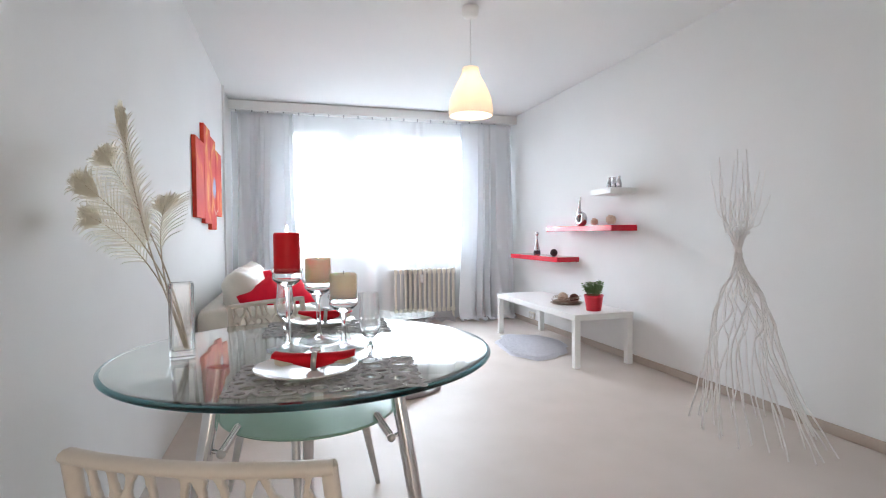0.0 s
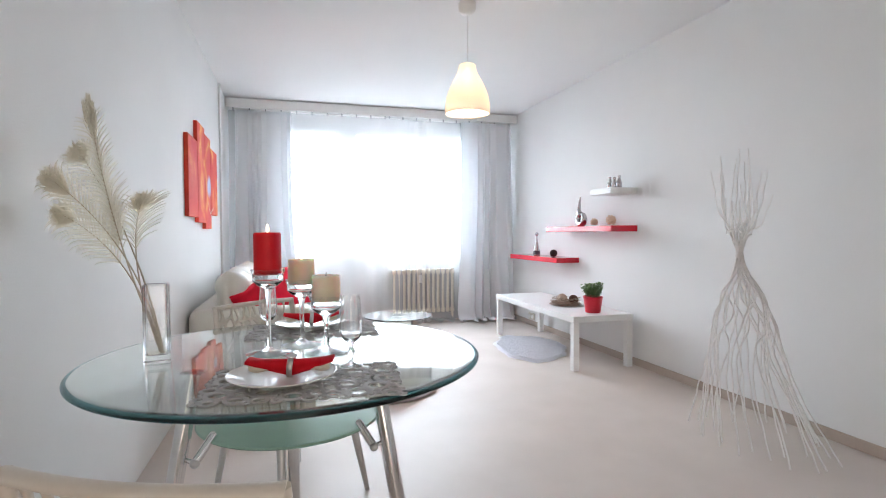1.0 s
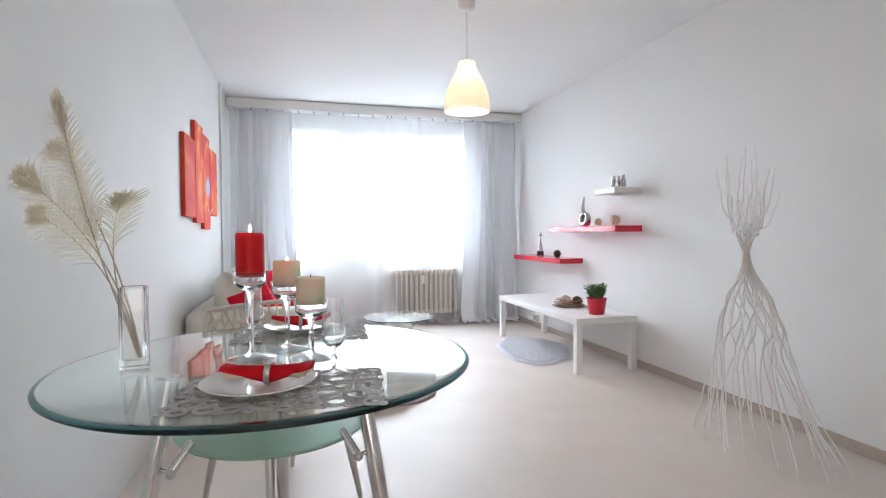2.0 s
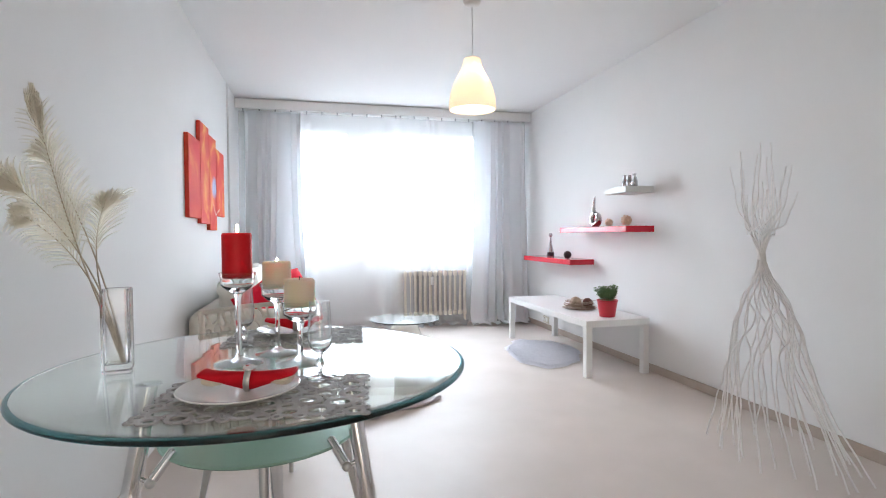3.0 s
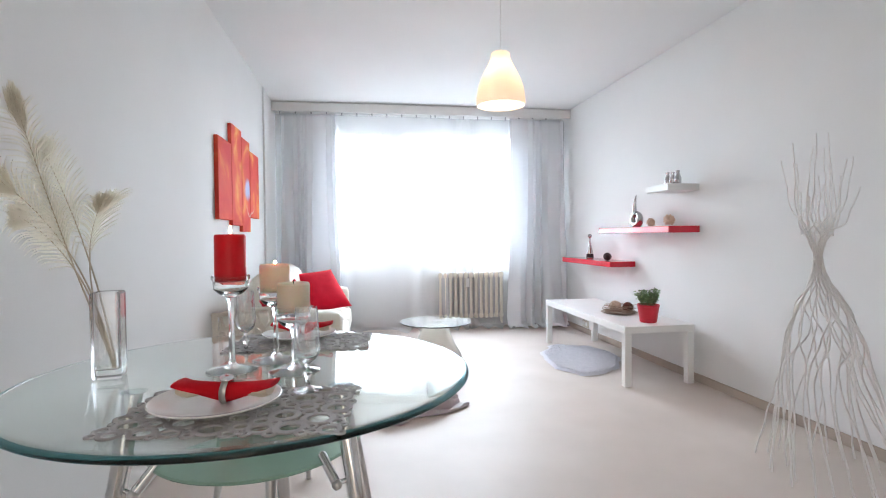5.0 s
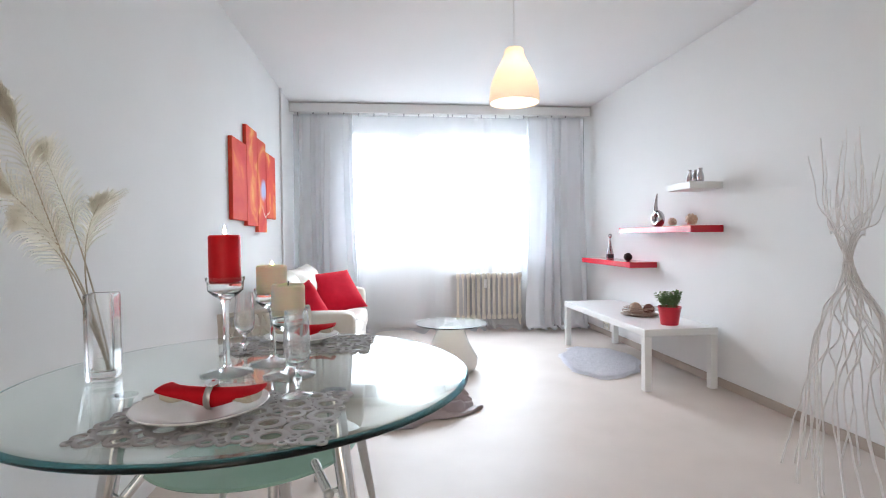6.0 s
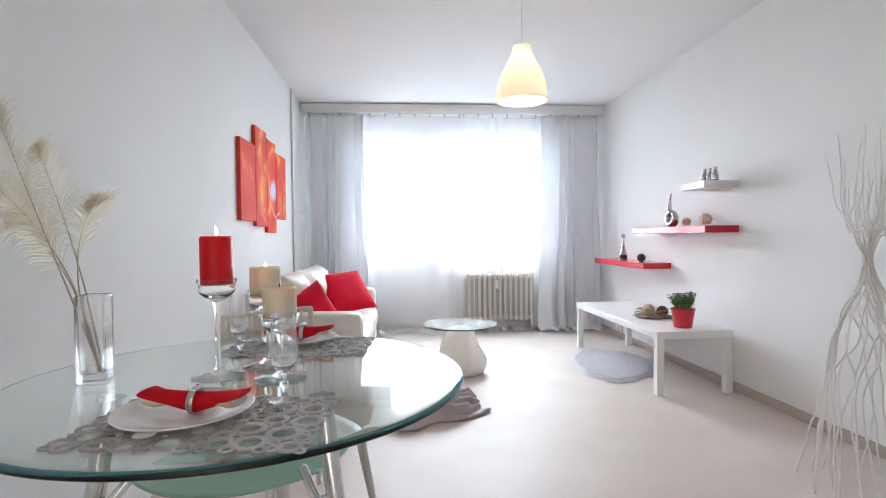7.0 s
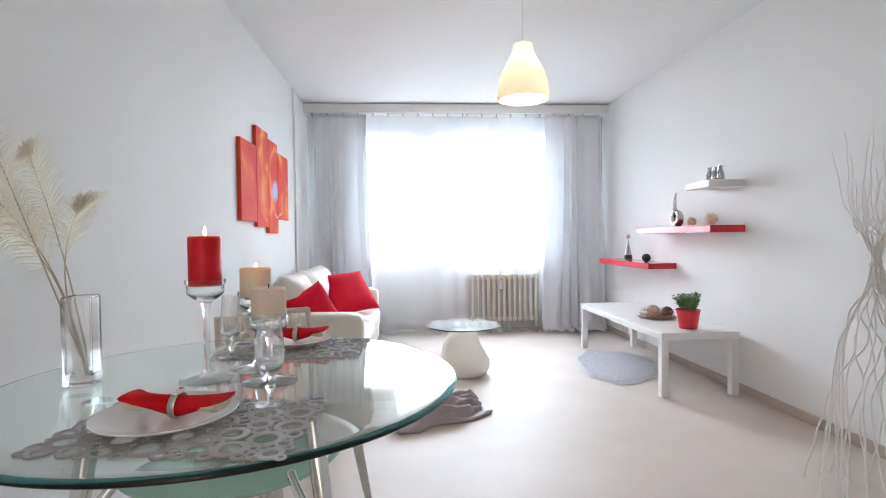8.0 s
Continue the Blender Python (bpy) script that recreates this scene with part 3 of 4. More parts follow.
def feather(foot, mid, tip, seed, width, begin=0.55, side=Vector((0.94, -0.33, 0.0)), eye=0.036, slim=1.0):
    """Quill with open, wavy barbs below and a dense round eye of fine barbs at the tip."""
    rng = random.Random(seed)
    th = thing("feather", pose(*foot), "cream peacock feather standing in the glass vase", "feather", "feathers in the vase")
    o = Vector(foot)
    line = [p - o for p in bezier(foot, mid, tip, 60)]
    total = sum((b - a).length for a, b in zip(line, line[1:]))
    part("quill", tube(line, [0.0029 - 0.0021 * k / 60 for k in range(61)], 6), M_QUILL, th)
    bm = bmesh.new()

    def at(k):
        i = max(0, min(59, int(k * 60)))
        d = (line[min(60, i + 2)] - line[max(0, i - 2)]).normalized()
        across = (side - d * side.dot(d)).normalized()
        return line[i].lerp(line[i + 1], k * 60 - i), d, across, across.cross(d)

    # long open barbs, leaning forward, their ends curling outwards
    last = 1 - 1.25 * eye / total
    k, flip = begin, 0
    while k < last:
        f = (k - begin) / (last - begin)
        p, d, across, depth = at(k)
        for s in (-1, 1):
            ln = 0.84 * width * (0.70 + 0.55 * math.sin(0.5 + 2.1 * f)) * rng.uniform(0.88, 1.08)
            open_ = 0.62 + rng.uniform(-0.05, 0.05) - 0.12 * f
            pts = []
            for q in range(8):
                u = q / 7
                ang = open_ + 0.85 * u * u + 0.14 * math.sin(7 * u + seed + 3 * f)
                step = (across * s * math.sin(ang) + d * math.cos(ang)) * (ln / 7)
                pts.append(p if q == 0 else pts[-1] + step + depth * (0.05 * ln / 7 * math.sin(3 * u + seed + 9 * f)))
            tube(pts, [0.0020, 0.0023, 0.0023, 0.0022, 0.0021, 0.0018, 0.0014, 0.0006], 3, bm)
        k += 0.0118 / total * rng.uniform(0.8, 1.25)
    # the eye: fine barbs that end on a rounded, slightly flattened outline
    for n in range(150):
        k = rng.uniform(last - 0.7 * eye / total, 0.995)
        p, d, across, depth = at(k)
        c = at(last)[0] + d * eye * 0.45
        a = rng.uniform(-1.75, 1.75)
        r = 0.86 * eye * rng.uniform(0.6, 1.25) * (1 - 0.12 * math.cos(a) ** 4)
        end = c + across * math.sin(a) * r * slim + d * math.cos(a) * r * (1.6 - 0.6 * slim) + depth * eye * slim * rng.uniform(-0.18, 0.18)
        bend = (end - p).cross(depth) * 0.10 * math.sin(a)
        pts = [p.lerp(end, q / 4) + bend * math.sin(q / 4 * 3.14) for q in range(5)]
        tube(pts, [0.0010, 0.0014, 0.0016, 0.0013, 0.0006], 3, bm)
    part("vane", bm, M_FEATHER, th)
    return th


VB = TOP + 0.024
feather((VX + 0.018, VY - 0.004, VB), (-0.36, 1.83, 1.10), (-0.335, 1.618, 1.425), 1, 0.080, 0.48, Vector((0.30, 0.95, 0.0)), 0.045, 0.45)
feather((VX + 0.012, VY + 0.012, VB), (-0.29, 1.83, 1.12), (-0.505, 2.01, 1.382), 2, 0.098, 0.55, eye=0.044)
feather((VX + 0.004, VY + 0.016, VB), (-0.33, 1.80, 1.08), (-0.302, 1.960, 1.232), 3, 0.105, 0.56, eye=0.047)
feather((VX + 0.016, VY - 0.012, VB), (-0.29, 1.83, 1.10), (-0.508, 1.815, 1.272), 4, 0.098, 0.52, eye=0.046)
feather((VX + 0.008, VY + 0.004, VB), (-0.30, 1.84, 1.08), (-0.535, 1.93, 1.182), 5, 0.098, 0.50, eye=0.044)

# ---------------------------------------------------------------- sofa along the wall
SY0, SY1 = 3.93, 5.86
sofa = thing("sofa", pose(-0.565, SY0, 0), "small cream leather two-seat sofa with padded arms", "sofa")


def padded(x0, x1, y0, y1, z0, z1, bev, puff=0.0, seed=0, wrinkle=0.0):
    bm = box(x0, x1, y0, y1, z0, z1)
    bmesh.ops.subdivide_edges(bm, edges=list(bm.edges), cuts=9, use_grid_fill=True)
    cx, cy, cz = (x0 + x1) / 2, (y0 + y1) / 2, (z0 + z1) / 2
    hx, hy, hz = (x1 - x0) / 2, (y1 - y0) / 2, (z1 - z0) / 2
    for v in bm.verts:
        d = Vector((v.co.x - cx, v.co.y - cy, v.co.z - cz))
        core = Vector((max(-hx + bev, min(hx - bev, d.x)), max(-hy + bev, min(hy - bev, d.y)), max(-hz + bev, min(hz - bev, d.z))))
        off = d - core
        if off.length > 1e-6:
            off = off.normalized() * bev
        p = core + off
        u, w, q = p.x / hx, p.y / hy, p.z / hz
        bul = puff * max(0, (1 - u * u) * (1 - w * w) + (1 - w * w) * (1 - q * q) * 0.6 + (1 - u * u) * (1 - q * q) * 0.3)
        p += p.normalized() * bul
        if wrinkle:
            p += p.normalized() * wrinkle * noise.noise(Vector((p.x * 9 + seed, p.y * 5, p.z * 11)))
        v.co = Vector((cx, cy, cz)) + p
    return bm


L = SY1 - SY0
part("base", padded(0.02, 0.79, 0.05, L - 0.05, 0.07, 0.27, 0.03), M_LEATHER, sofa)
part("back_frame", padded(0.0, 0.17, 0.02, L - 0.02, 0.07, 0.60, 0.05), M_LEATHER, sofa)
part("armrest", padded(0.02, 0.81, 0.0, 0.19, 0.07, 0.602, 0.055, 0.004), M_LEATHER, sofa)
part("armrest", padded(0.02, 0.81, L - 0.19, L, 0.07, 0.602, 0.055, 0.004), M_LEATHER, sofa)
for y0, y1 in ((0.195, L / 2 - 0.002), (L / 2 + 0.002, L - 0.195)):
    seat = part("seat_cushion", padded(0.16, 0.835, y0, y1, 0.272, 0.41, 0.04, 0.012, 3, 0.006), M_LEATHER, sofa)
    part("piping", tube([(0.80, y0 + 0.03 + (y1 - y0 - 0.06) * k / 12, 0.395) for k in range(13)], 0.004, 6), M_LEATHER, seat)
for k, (yc, tilt) in enumerate(((0.54, 4), (1.36, -5))):
    back = cushion(0.76, 0.47, 0.26, 30, 0.05, 7 + 5 * k)
    for v in back.verts:
        fold = noise.noise(Vector((v.co.x * 5 + k * 9, v.co.z * 9, 2))) + 0.6 * abs(noise.noise(Vector((v.co.x * 13, v.co.z * 11 + k, 5))))
        v.co.y *= 1 + 0.16 * fold
        v.co.z += 0.03 * noise.noise(Vector((v.co.x * 4 + 3 * k, 0, 1))) * (1 if v.co.z > 0 else 0)
    part("back_cushion", moved(back, pose(0.265, yc, 0.612) @ pose(0, 0, 0, 0, -12, 0) @ pose(0, 0, 0, 0, 0, 90 + tilt)), M_LEATHER, sofa, "soft wrinkled cream back cushion", sharp=120)
for x in (0.08, 0.73):
    for y in (0.08, L - 0.08):
        part("foot", tube([(x, y, 0.001), (x, y, 0.08)], [0.02, 0.024], 12), M_HOOK, sofa, "dark block foot")


def throw_pillow(x, y, z, rx, ry, rz, w, seed):
    bm = cushion(w, w, 0.15, 18, 0.07, seed)
    return whole("throw_pillow", bm, M_REDCLOTH, "plump red cotton throw pillow on the sofa", "pillow", pose(x, y, z) @ pose(0, 0, 0, 0, 0, rz) @ pose(0, 0, 0, rx, 0, 0) @ pose(0, 0, 0, 0, ry, 0), "red throw pillows")


far_pillow = throw_pillow(0, 0, 0, 0, 0, 0, 0.47, 1)
across, upward = Vector((0.387, 0.27, 0.035)).normalized(), Vector((-0.212, 0.259, 0.344)).normalized()
upward = (upward - across * across.dot(upward)).normalized()
far_pillow.matrix_basis = Matrix.Translation((-0.012, 5.36, 0.602)) @ Matrix((across, upward.cross(across), upward)).transposed().to_4x4()
throw_pillow(-0.125, 4.22, 0.58, -20, -22, 44, 0.36, 2)

# ---------------------------------------------------------------- round side table
ct = thing("side_table", pose(0.985, 4.645, 0), "round glass side table on a white pebble-shaped ceramic base", "table")
bm = bmesh.new()
rows, seg = [], 44
prof = ((0.0, 0.165), (0.015, 0.185), (0.06, 0.198), (0.11, 0.197), (0.17, 0.178), (0.23, 0.155), (0.29, 0.132), (0.335, 0.112), (0.36, 0.088), (0.372, 0.055))
for z, r in prof:
    ring = []
    for k in range(seg):
        a = 2 * math.pi * k / seg
        bulge = 1 + 0.10 * math.cos(a + 0.4) * math.exp(-((z - 0.11) / 0.08) ** 2) - 0.07 * math.cos(a) * math.exp(-((z - 0.25) / 0.1) ** 2)
        ring.append(bm.verts.new((r * bulge * math.cos(a), r * bulge * math.sin(a), z + 0.001)))
    rows.append(ring)
for a, b in zip(rows, rows[1:]):
    for k in range(seg):
        bm.faces.new((a[k], a[(k + 1) % seg], b[(k + 1) % seg], b[k]))
bm.faces.new(list(reversed(rows[0])))
bm.faces.new(rows[-1])
part("base", bm, M_CERAMIC, ct, "glossy white ceramic base with a soft bulge")
part("disc", lathe([(0, 0.374), (0.046, 0.374), (0.05, 0.380), (0.05, 0.388), (0, 0.388)], 32), M_CHROME, ct, "small metal mounting disc")
tt = part("tabletop", lathe([(0, 0.389), (0.294, 0.389), (0.298, 0.393), (0.294, 0.397), (0, 0.397)], 96), M_TOP, ct, "clear glass top")
tt.visible_shadow = False

# ---------------------------------------------------------------- fluffy rug
RXC, RYC = 2.29, 4.74


def rug_radius(a):
    return 1 + 0.05 * math.sin(3 * a + 0.6) + 0.03 * math.sin(7 * a) + 0.02 * math.sin(11 * a + 2) + (0.10 if 1.9 < a < 2.3 else 0)


rug = thing("rug", pose(RXC, RYC, 0, 0, 0, -16), "small round fluffy lilac-grey rug under the low table", "rug")
bm = bmesh.new()
rings = []
for f, z in ((0.3, 0.018), (0.7, 0.018), (0.94, 0.015), (1.0, 0.006), (1.0, 0.001)):
    rings.append([bm.verts.new((0.315 * f * rug_radius(a) * math.cos(a), 0.53 * f * rug_radius(a) * math.sin(a), z)) for a in (2 * math.pi * k / 80 for k in range(80))])
bm.faces.new(rings[0])
for p, q in zip(rings, rings[1:]):
    for k in range(80):
        bm.faces.new((p[k], q[k], q[(k + 1) % 80], p[(k + 1) % 80]))
bmesh.ops.recalc_face_normals(bm, faces=list(bm.faces))
part("backing", bm, M_FUR, rug)
rng = random.Random(12)
verts, faces = [], []
for k in range(26000):
    a, f = rng.uniform(0, 2 * math.pi), math.sqrt(rng.random())
    rr = rug_radius(a) * f * 1.0
    x, y = 0.315 * rr * math.cos(a), 0.53 * rr * math.sin(a)
    flow = rng.uniform(0, 6.283) + noise.noise(Vector((x * 7, y * 7, 0)))
    dx, dy = math.cos(flow), math.sin(flow)
    if f > 0.93:
        dx, dy = math.cos(a) * 0.9 + 0.3 * dx, math.sin(a) * 0.9 + 0.3 * dy
    ln, w, up = rng.uniform(0.018, 0.034), rng.uniform(0.0025, 0.005), rng.uniform(0.006, 0.014)
    b, z = len(verts), 0.014 if f < 0.95 else 0.006
    up = up if f < 0.93 else 0.002
    verts += [(x - dy * w, y + dx * w, z), (x + dy * w, y - dx * w, z), (x + dx * ln * 0.6 + dy * w * 0.8, y + dy * ln * 0.6 - dx * w * 0.8, z + up), (x + dx * ln * 0.6 - dy * w * 0.8, y + dy * ln * 0.6 + dx * w * 0.8, z + up), (x + dx * ln, y + dy * ln, z + up * 0.7)]
    faces += [(b, b + 1, b + 2, b + 3), (b + 3, b + 2, b + 4)]
me = bpy.data.meshes.new("fur")
me.from_pydata(verts, [], faces)
me.materials.append(M_FUR)
fur = new("fur", me)
fur.parent = rug
tagged(fur, kind="stuff")

# ---------------------------------------------------------------- rumpled throw on the floor
bm = bmesh.new()
nu, nv, rows = 110, 90, []
for i in range(nu + 1):
    u = i / nu
    row = []
    for j in range(nv + 1):
        v = j / nv
        base = Vector((0.42, 3.55)).lerp(Vector((1.00, 3.80)), u)
        across = Vector((-0.36, 0.93))
        wide = 0.44 * (1.0 - 0.45 * max(0, u - 0.45)) * (0.9 + 0.10 * math.sin(9 * u + 1))
        hem = 0.045 * noise.noise(Vector((u * 5, 0.5, 3))) * (1 if v < 0.5 else -1)
        p = base + across * (wide * (v - 0.5) + hem)
        z = 0.006
        for c, w, h, sl, wav in ((0.05, 0.05, 0.045, 0.10, 0.3), (0.16, 0.05, 0.075, 0.22, 1.7), (0.28, 0.055, 0.06, 0.30, 4.4), (0.38, 0.05, 0.09, 0.10, 2.9), (0.49, 0.045, 0.065, -0.14, 0.9), (0.58, 0.05, 0.085, 0.16, 5.6), (0.68, 0.055, 0.10, 0.02, 4.1), (0.80, 0.05, 0.08, -0.20, 2.2), (0.88, 0.045, 0.07, 0.08, 3.3), (0.95, 0.045, 0.05, -0.05, 5.0)):
            line = c + sl * (u - 0.5) + 0.055 * math.sin(5.5 * u + wav) + 0.03 * noise.noise(Vector((u * 6, c * 9, 1)))
            d = (v - line) / w
            h *= 0.55 + 0.6 * abs(math.sin(3.1 * u + wav * 2)) + 0.5 * noise.noise(Vector((u * 5, c * 20, 6)))
            z = max(z, 0.006 + h * max(0, 1 - d * d) ** 0.7)
        edge = min(1, 9 * min(v, 1 - v) + 0.10) * min(1, 7 * (1 - u) + 0.35)
        z = 0.006 + (z - 0.006) * edge + 0.004 * abs(noise.noise(Vector((u * 16, v * 12, 4))))
        p += Vector((0.05, 0.02)) * noise.noise(Vector((u * 2, v * 6, 9))) * u + Vector((0.05, -0.01)) * math.sin(v * 17) * max(0, u - 0.7)
        row.append(bm.verts.new((p.x, p.y, z)))
    rows.append(row)
for a, b in zip(rows, rows[1:]):
    for j in range(nv):
        bm.faces.new((a[j], b[j], b[j + 1], a[j + 1]))
thr = whole("throw_blanket", bm, M_TAUPE, "rumpled taupe satin throw lying on the carpet", "blanket", sharp=150)
thicken(thr, 0.004)

# ---------------------------------------------------------------- pendant lamp
PX, PY = 1.222, 3.447
M_SHADE = cloth_sheer("milky_shade", (0.95, 0.88, 0.80), 0.01, 0.5, 0.01)
M_BULB, nt_b, p_b = shader("lit_bulb", 0.4)
p_b.inputs["Emission Color"].default_value = (1.0, 0.80, 0.62, 1)
p_b.inputs["Emission Strength"].default_value = 300.0
lamp = thing("pendant_lamp", pose(PX, PY, 0), "lit milky plastic pendant lamp hanging on a thin cord", "lamp")
part("canopy", lathe([(0, 2.525), (0.02, 2.525), (0.045, 2.535), (0.055, 2.555), (0.056, 2.5985), (0, 2.5985)], 32), M_WHITE, lamp, "white plastic ceiling canopy")
part("cord", tube([(0, 0, 2.526), (0.0015, 0.001, 2.37), (0, 0, 2.205)], 0.0028, 8), M_WHITE, lamp)
part("socket", lathe([(0, 2.208), (0.018, 2.208), (0.022, 2.19), (0.022, 2.14), (0, 2.14)], 24), M_WHITE, lamp)
shade = [(0.016, 2.204), (0.050, 2.203), (0.0555, 2.197), (0.057, 2.180), (0.063, 2.156), (0.078, 2.125), (0.099, 2.088), (0.122, 2.040), (0.139, 1.994), (0.1475, 1.950), (0.151, 1.918), (0.1505, 1.892), (0.148, 1.880)]
sh = part("shade", lathe([(r * 0.965, 2.2 + (z - 2.2) * 0.985) for r, z in shade], 56), M_SHADE, lamp, "milky bell-shaped shade glowing warmly")
thicken(sh, 0.002)
part("bulb", lathe([(0, 2.035), (0.02, 2.038), (0.032, 2.055), (0.034, 2.075), (0.026, 2.10), (0.016, 2.125), (0.014, 2.139), (0, 2.139)], 24), M_BULB, lamp, "glowing light bulb")

# ---------------------------------------------------------------- tied bundle of branches
M_TWIG = material("pale_twig", (0.90, 0.87, 0.84), (0.82, 0.79, 0.76), 30, 0.8, bump=0.3, fine=300)
BX, BY, BT = 2.455, 2.485, 0.972
bundle = thing("branch_bundle", pose(BX, BY, 0), "pale twisted branches tied at the waist and spread on the floor", "decoration")
rng = random.Random(33)
N = 31


def bend(keys, n=8):
    """A smooth line through the keys."""
    pts = []
    for i in range(len(keys) - 1):
        p0, p1, p2, p3 = keys[max(0, i - 1)], keys[i], keys[i + 1], keys[min(len(keys) - 1, i + 2)]
        for q in range(n):
            t = q / n
            pts.append(0.5 * (2 * p1 + (p2 - p0) * t + (2 * p0 - 5 * p1 + 4 * p2 - p3) * t * t + (3 * p1 - p0 - 3 * p2 + p3) * t ** 3))
    return pts + [keys[-1]]


for k in range(N):
    a0 = 2 * math.pi * (k + rng.uniform(-0.3, 0.3)) / N
    reach = rng.uniform(0.80, 1.0) if k % 3 else rng.uniform(0.45, 0.8)
    foot = Vector((0.30 * reach * math.cos(a0) + 0.035, 0.42 * reach * math.sin(a0) - 0.10, 0.003))
    foot.x = min(foot.x, XR - 0.03 - BX)
    turn = rng.choice((-1, 1))

    def ring(r, swing, z):
        return Vector((r * math.cos(a0 + turn * swing) + 0.045 * min(1, max(0, (BT - z) / 0.4)), r * math.sin(a0 + turn * swing), z))

    slim = 0.75 + 0.25 * reach
    keys = [foot,
            foot.lerp(ring(0.185 * slim, 0.15, 0.42), 0.55) + Vector((rng.uniform(-0.015, 0.015), rng.uniform(-0.015, 0.015), 0)),
            ring(0.188 * slim, rng.uniform(0.05, 0.25), 0.45 + rng.uniform(-0.04, 0.04)),
            ring(0.148 * slim, rng.uniform(0.25, 0.55), 0.62 + rng.uniform(-0.04, 0.04)),
            ring(0.103 * slim, rng.uniform(0.4, 0.9), 0.76 + rng.uniform(-0.03, 0.03)),
            ring(0.038, 1.1, 0.89), ring(0.016, 1.6, BT)]
    sway = a0 + turn * 1.9
    height = rng.uniform(1.36, 1.575) if k % 3 == 0 else rng.uniform(1.20, 1.46)
    wide = rng.uniform(0.03, 0.10) if k % 4 else rng.uniform(0.11, 0.20)

    def up(r, swing, z):
        return Vector((r * math.cos(sway + turn * swing), r * math.sin(sway + turn * swing), z))

    rise = height - BT
    keys += [up(0.020, 0.3, BT + 0.06), up(0.034 + 0.18 * wide, 0.7, BT + 0.08 + 0.16 * rise), up(0.035 + 0.48 * wide, 1.0 + rng.uniform(0, 0.3), BT + 0.52 * rise), up(0.02 + 0.74 * wide, 1.3, BT + 0.77 * rise), up(wide, 1.35, height)]
    pts = bend(keys)
    for p in pts:
        p += 0.007 * Vector((noise.noise(p * 11 + Vector((k, 0, 0))), noise.noise(p * 11 + Vector((0, k, 3))), 0))
        p.z = max(p.z, 0.004)
        p.x = min(p.x, XR - 0.012 - BX)
    n = len(pts)
    part("branch", tube(pts, [(0.0042 - 0.0023 * (i / n) ** 1.2) * rng.uniform(0.92, 1.08) for i in range(n)], 6), M_TWIG, bundle)
tie = [(0.021 * math.cos(a), 0.021 * math.sin(a), BT - 0.006 + 0.0016 * a / 2) for a in (2 * math.pi * q / 16 for q in range(50))]
part("tie", tube(tie, 0.002, 6), M_TWIG, bundle, "thin cord wound round the waist")

# ---------------------------------------------------------------- four-panel picture


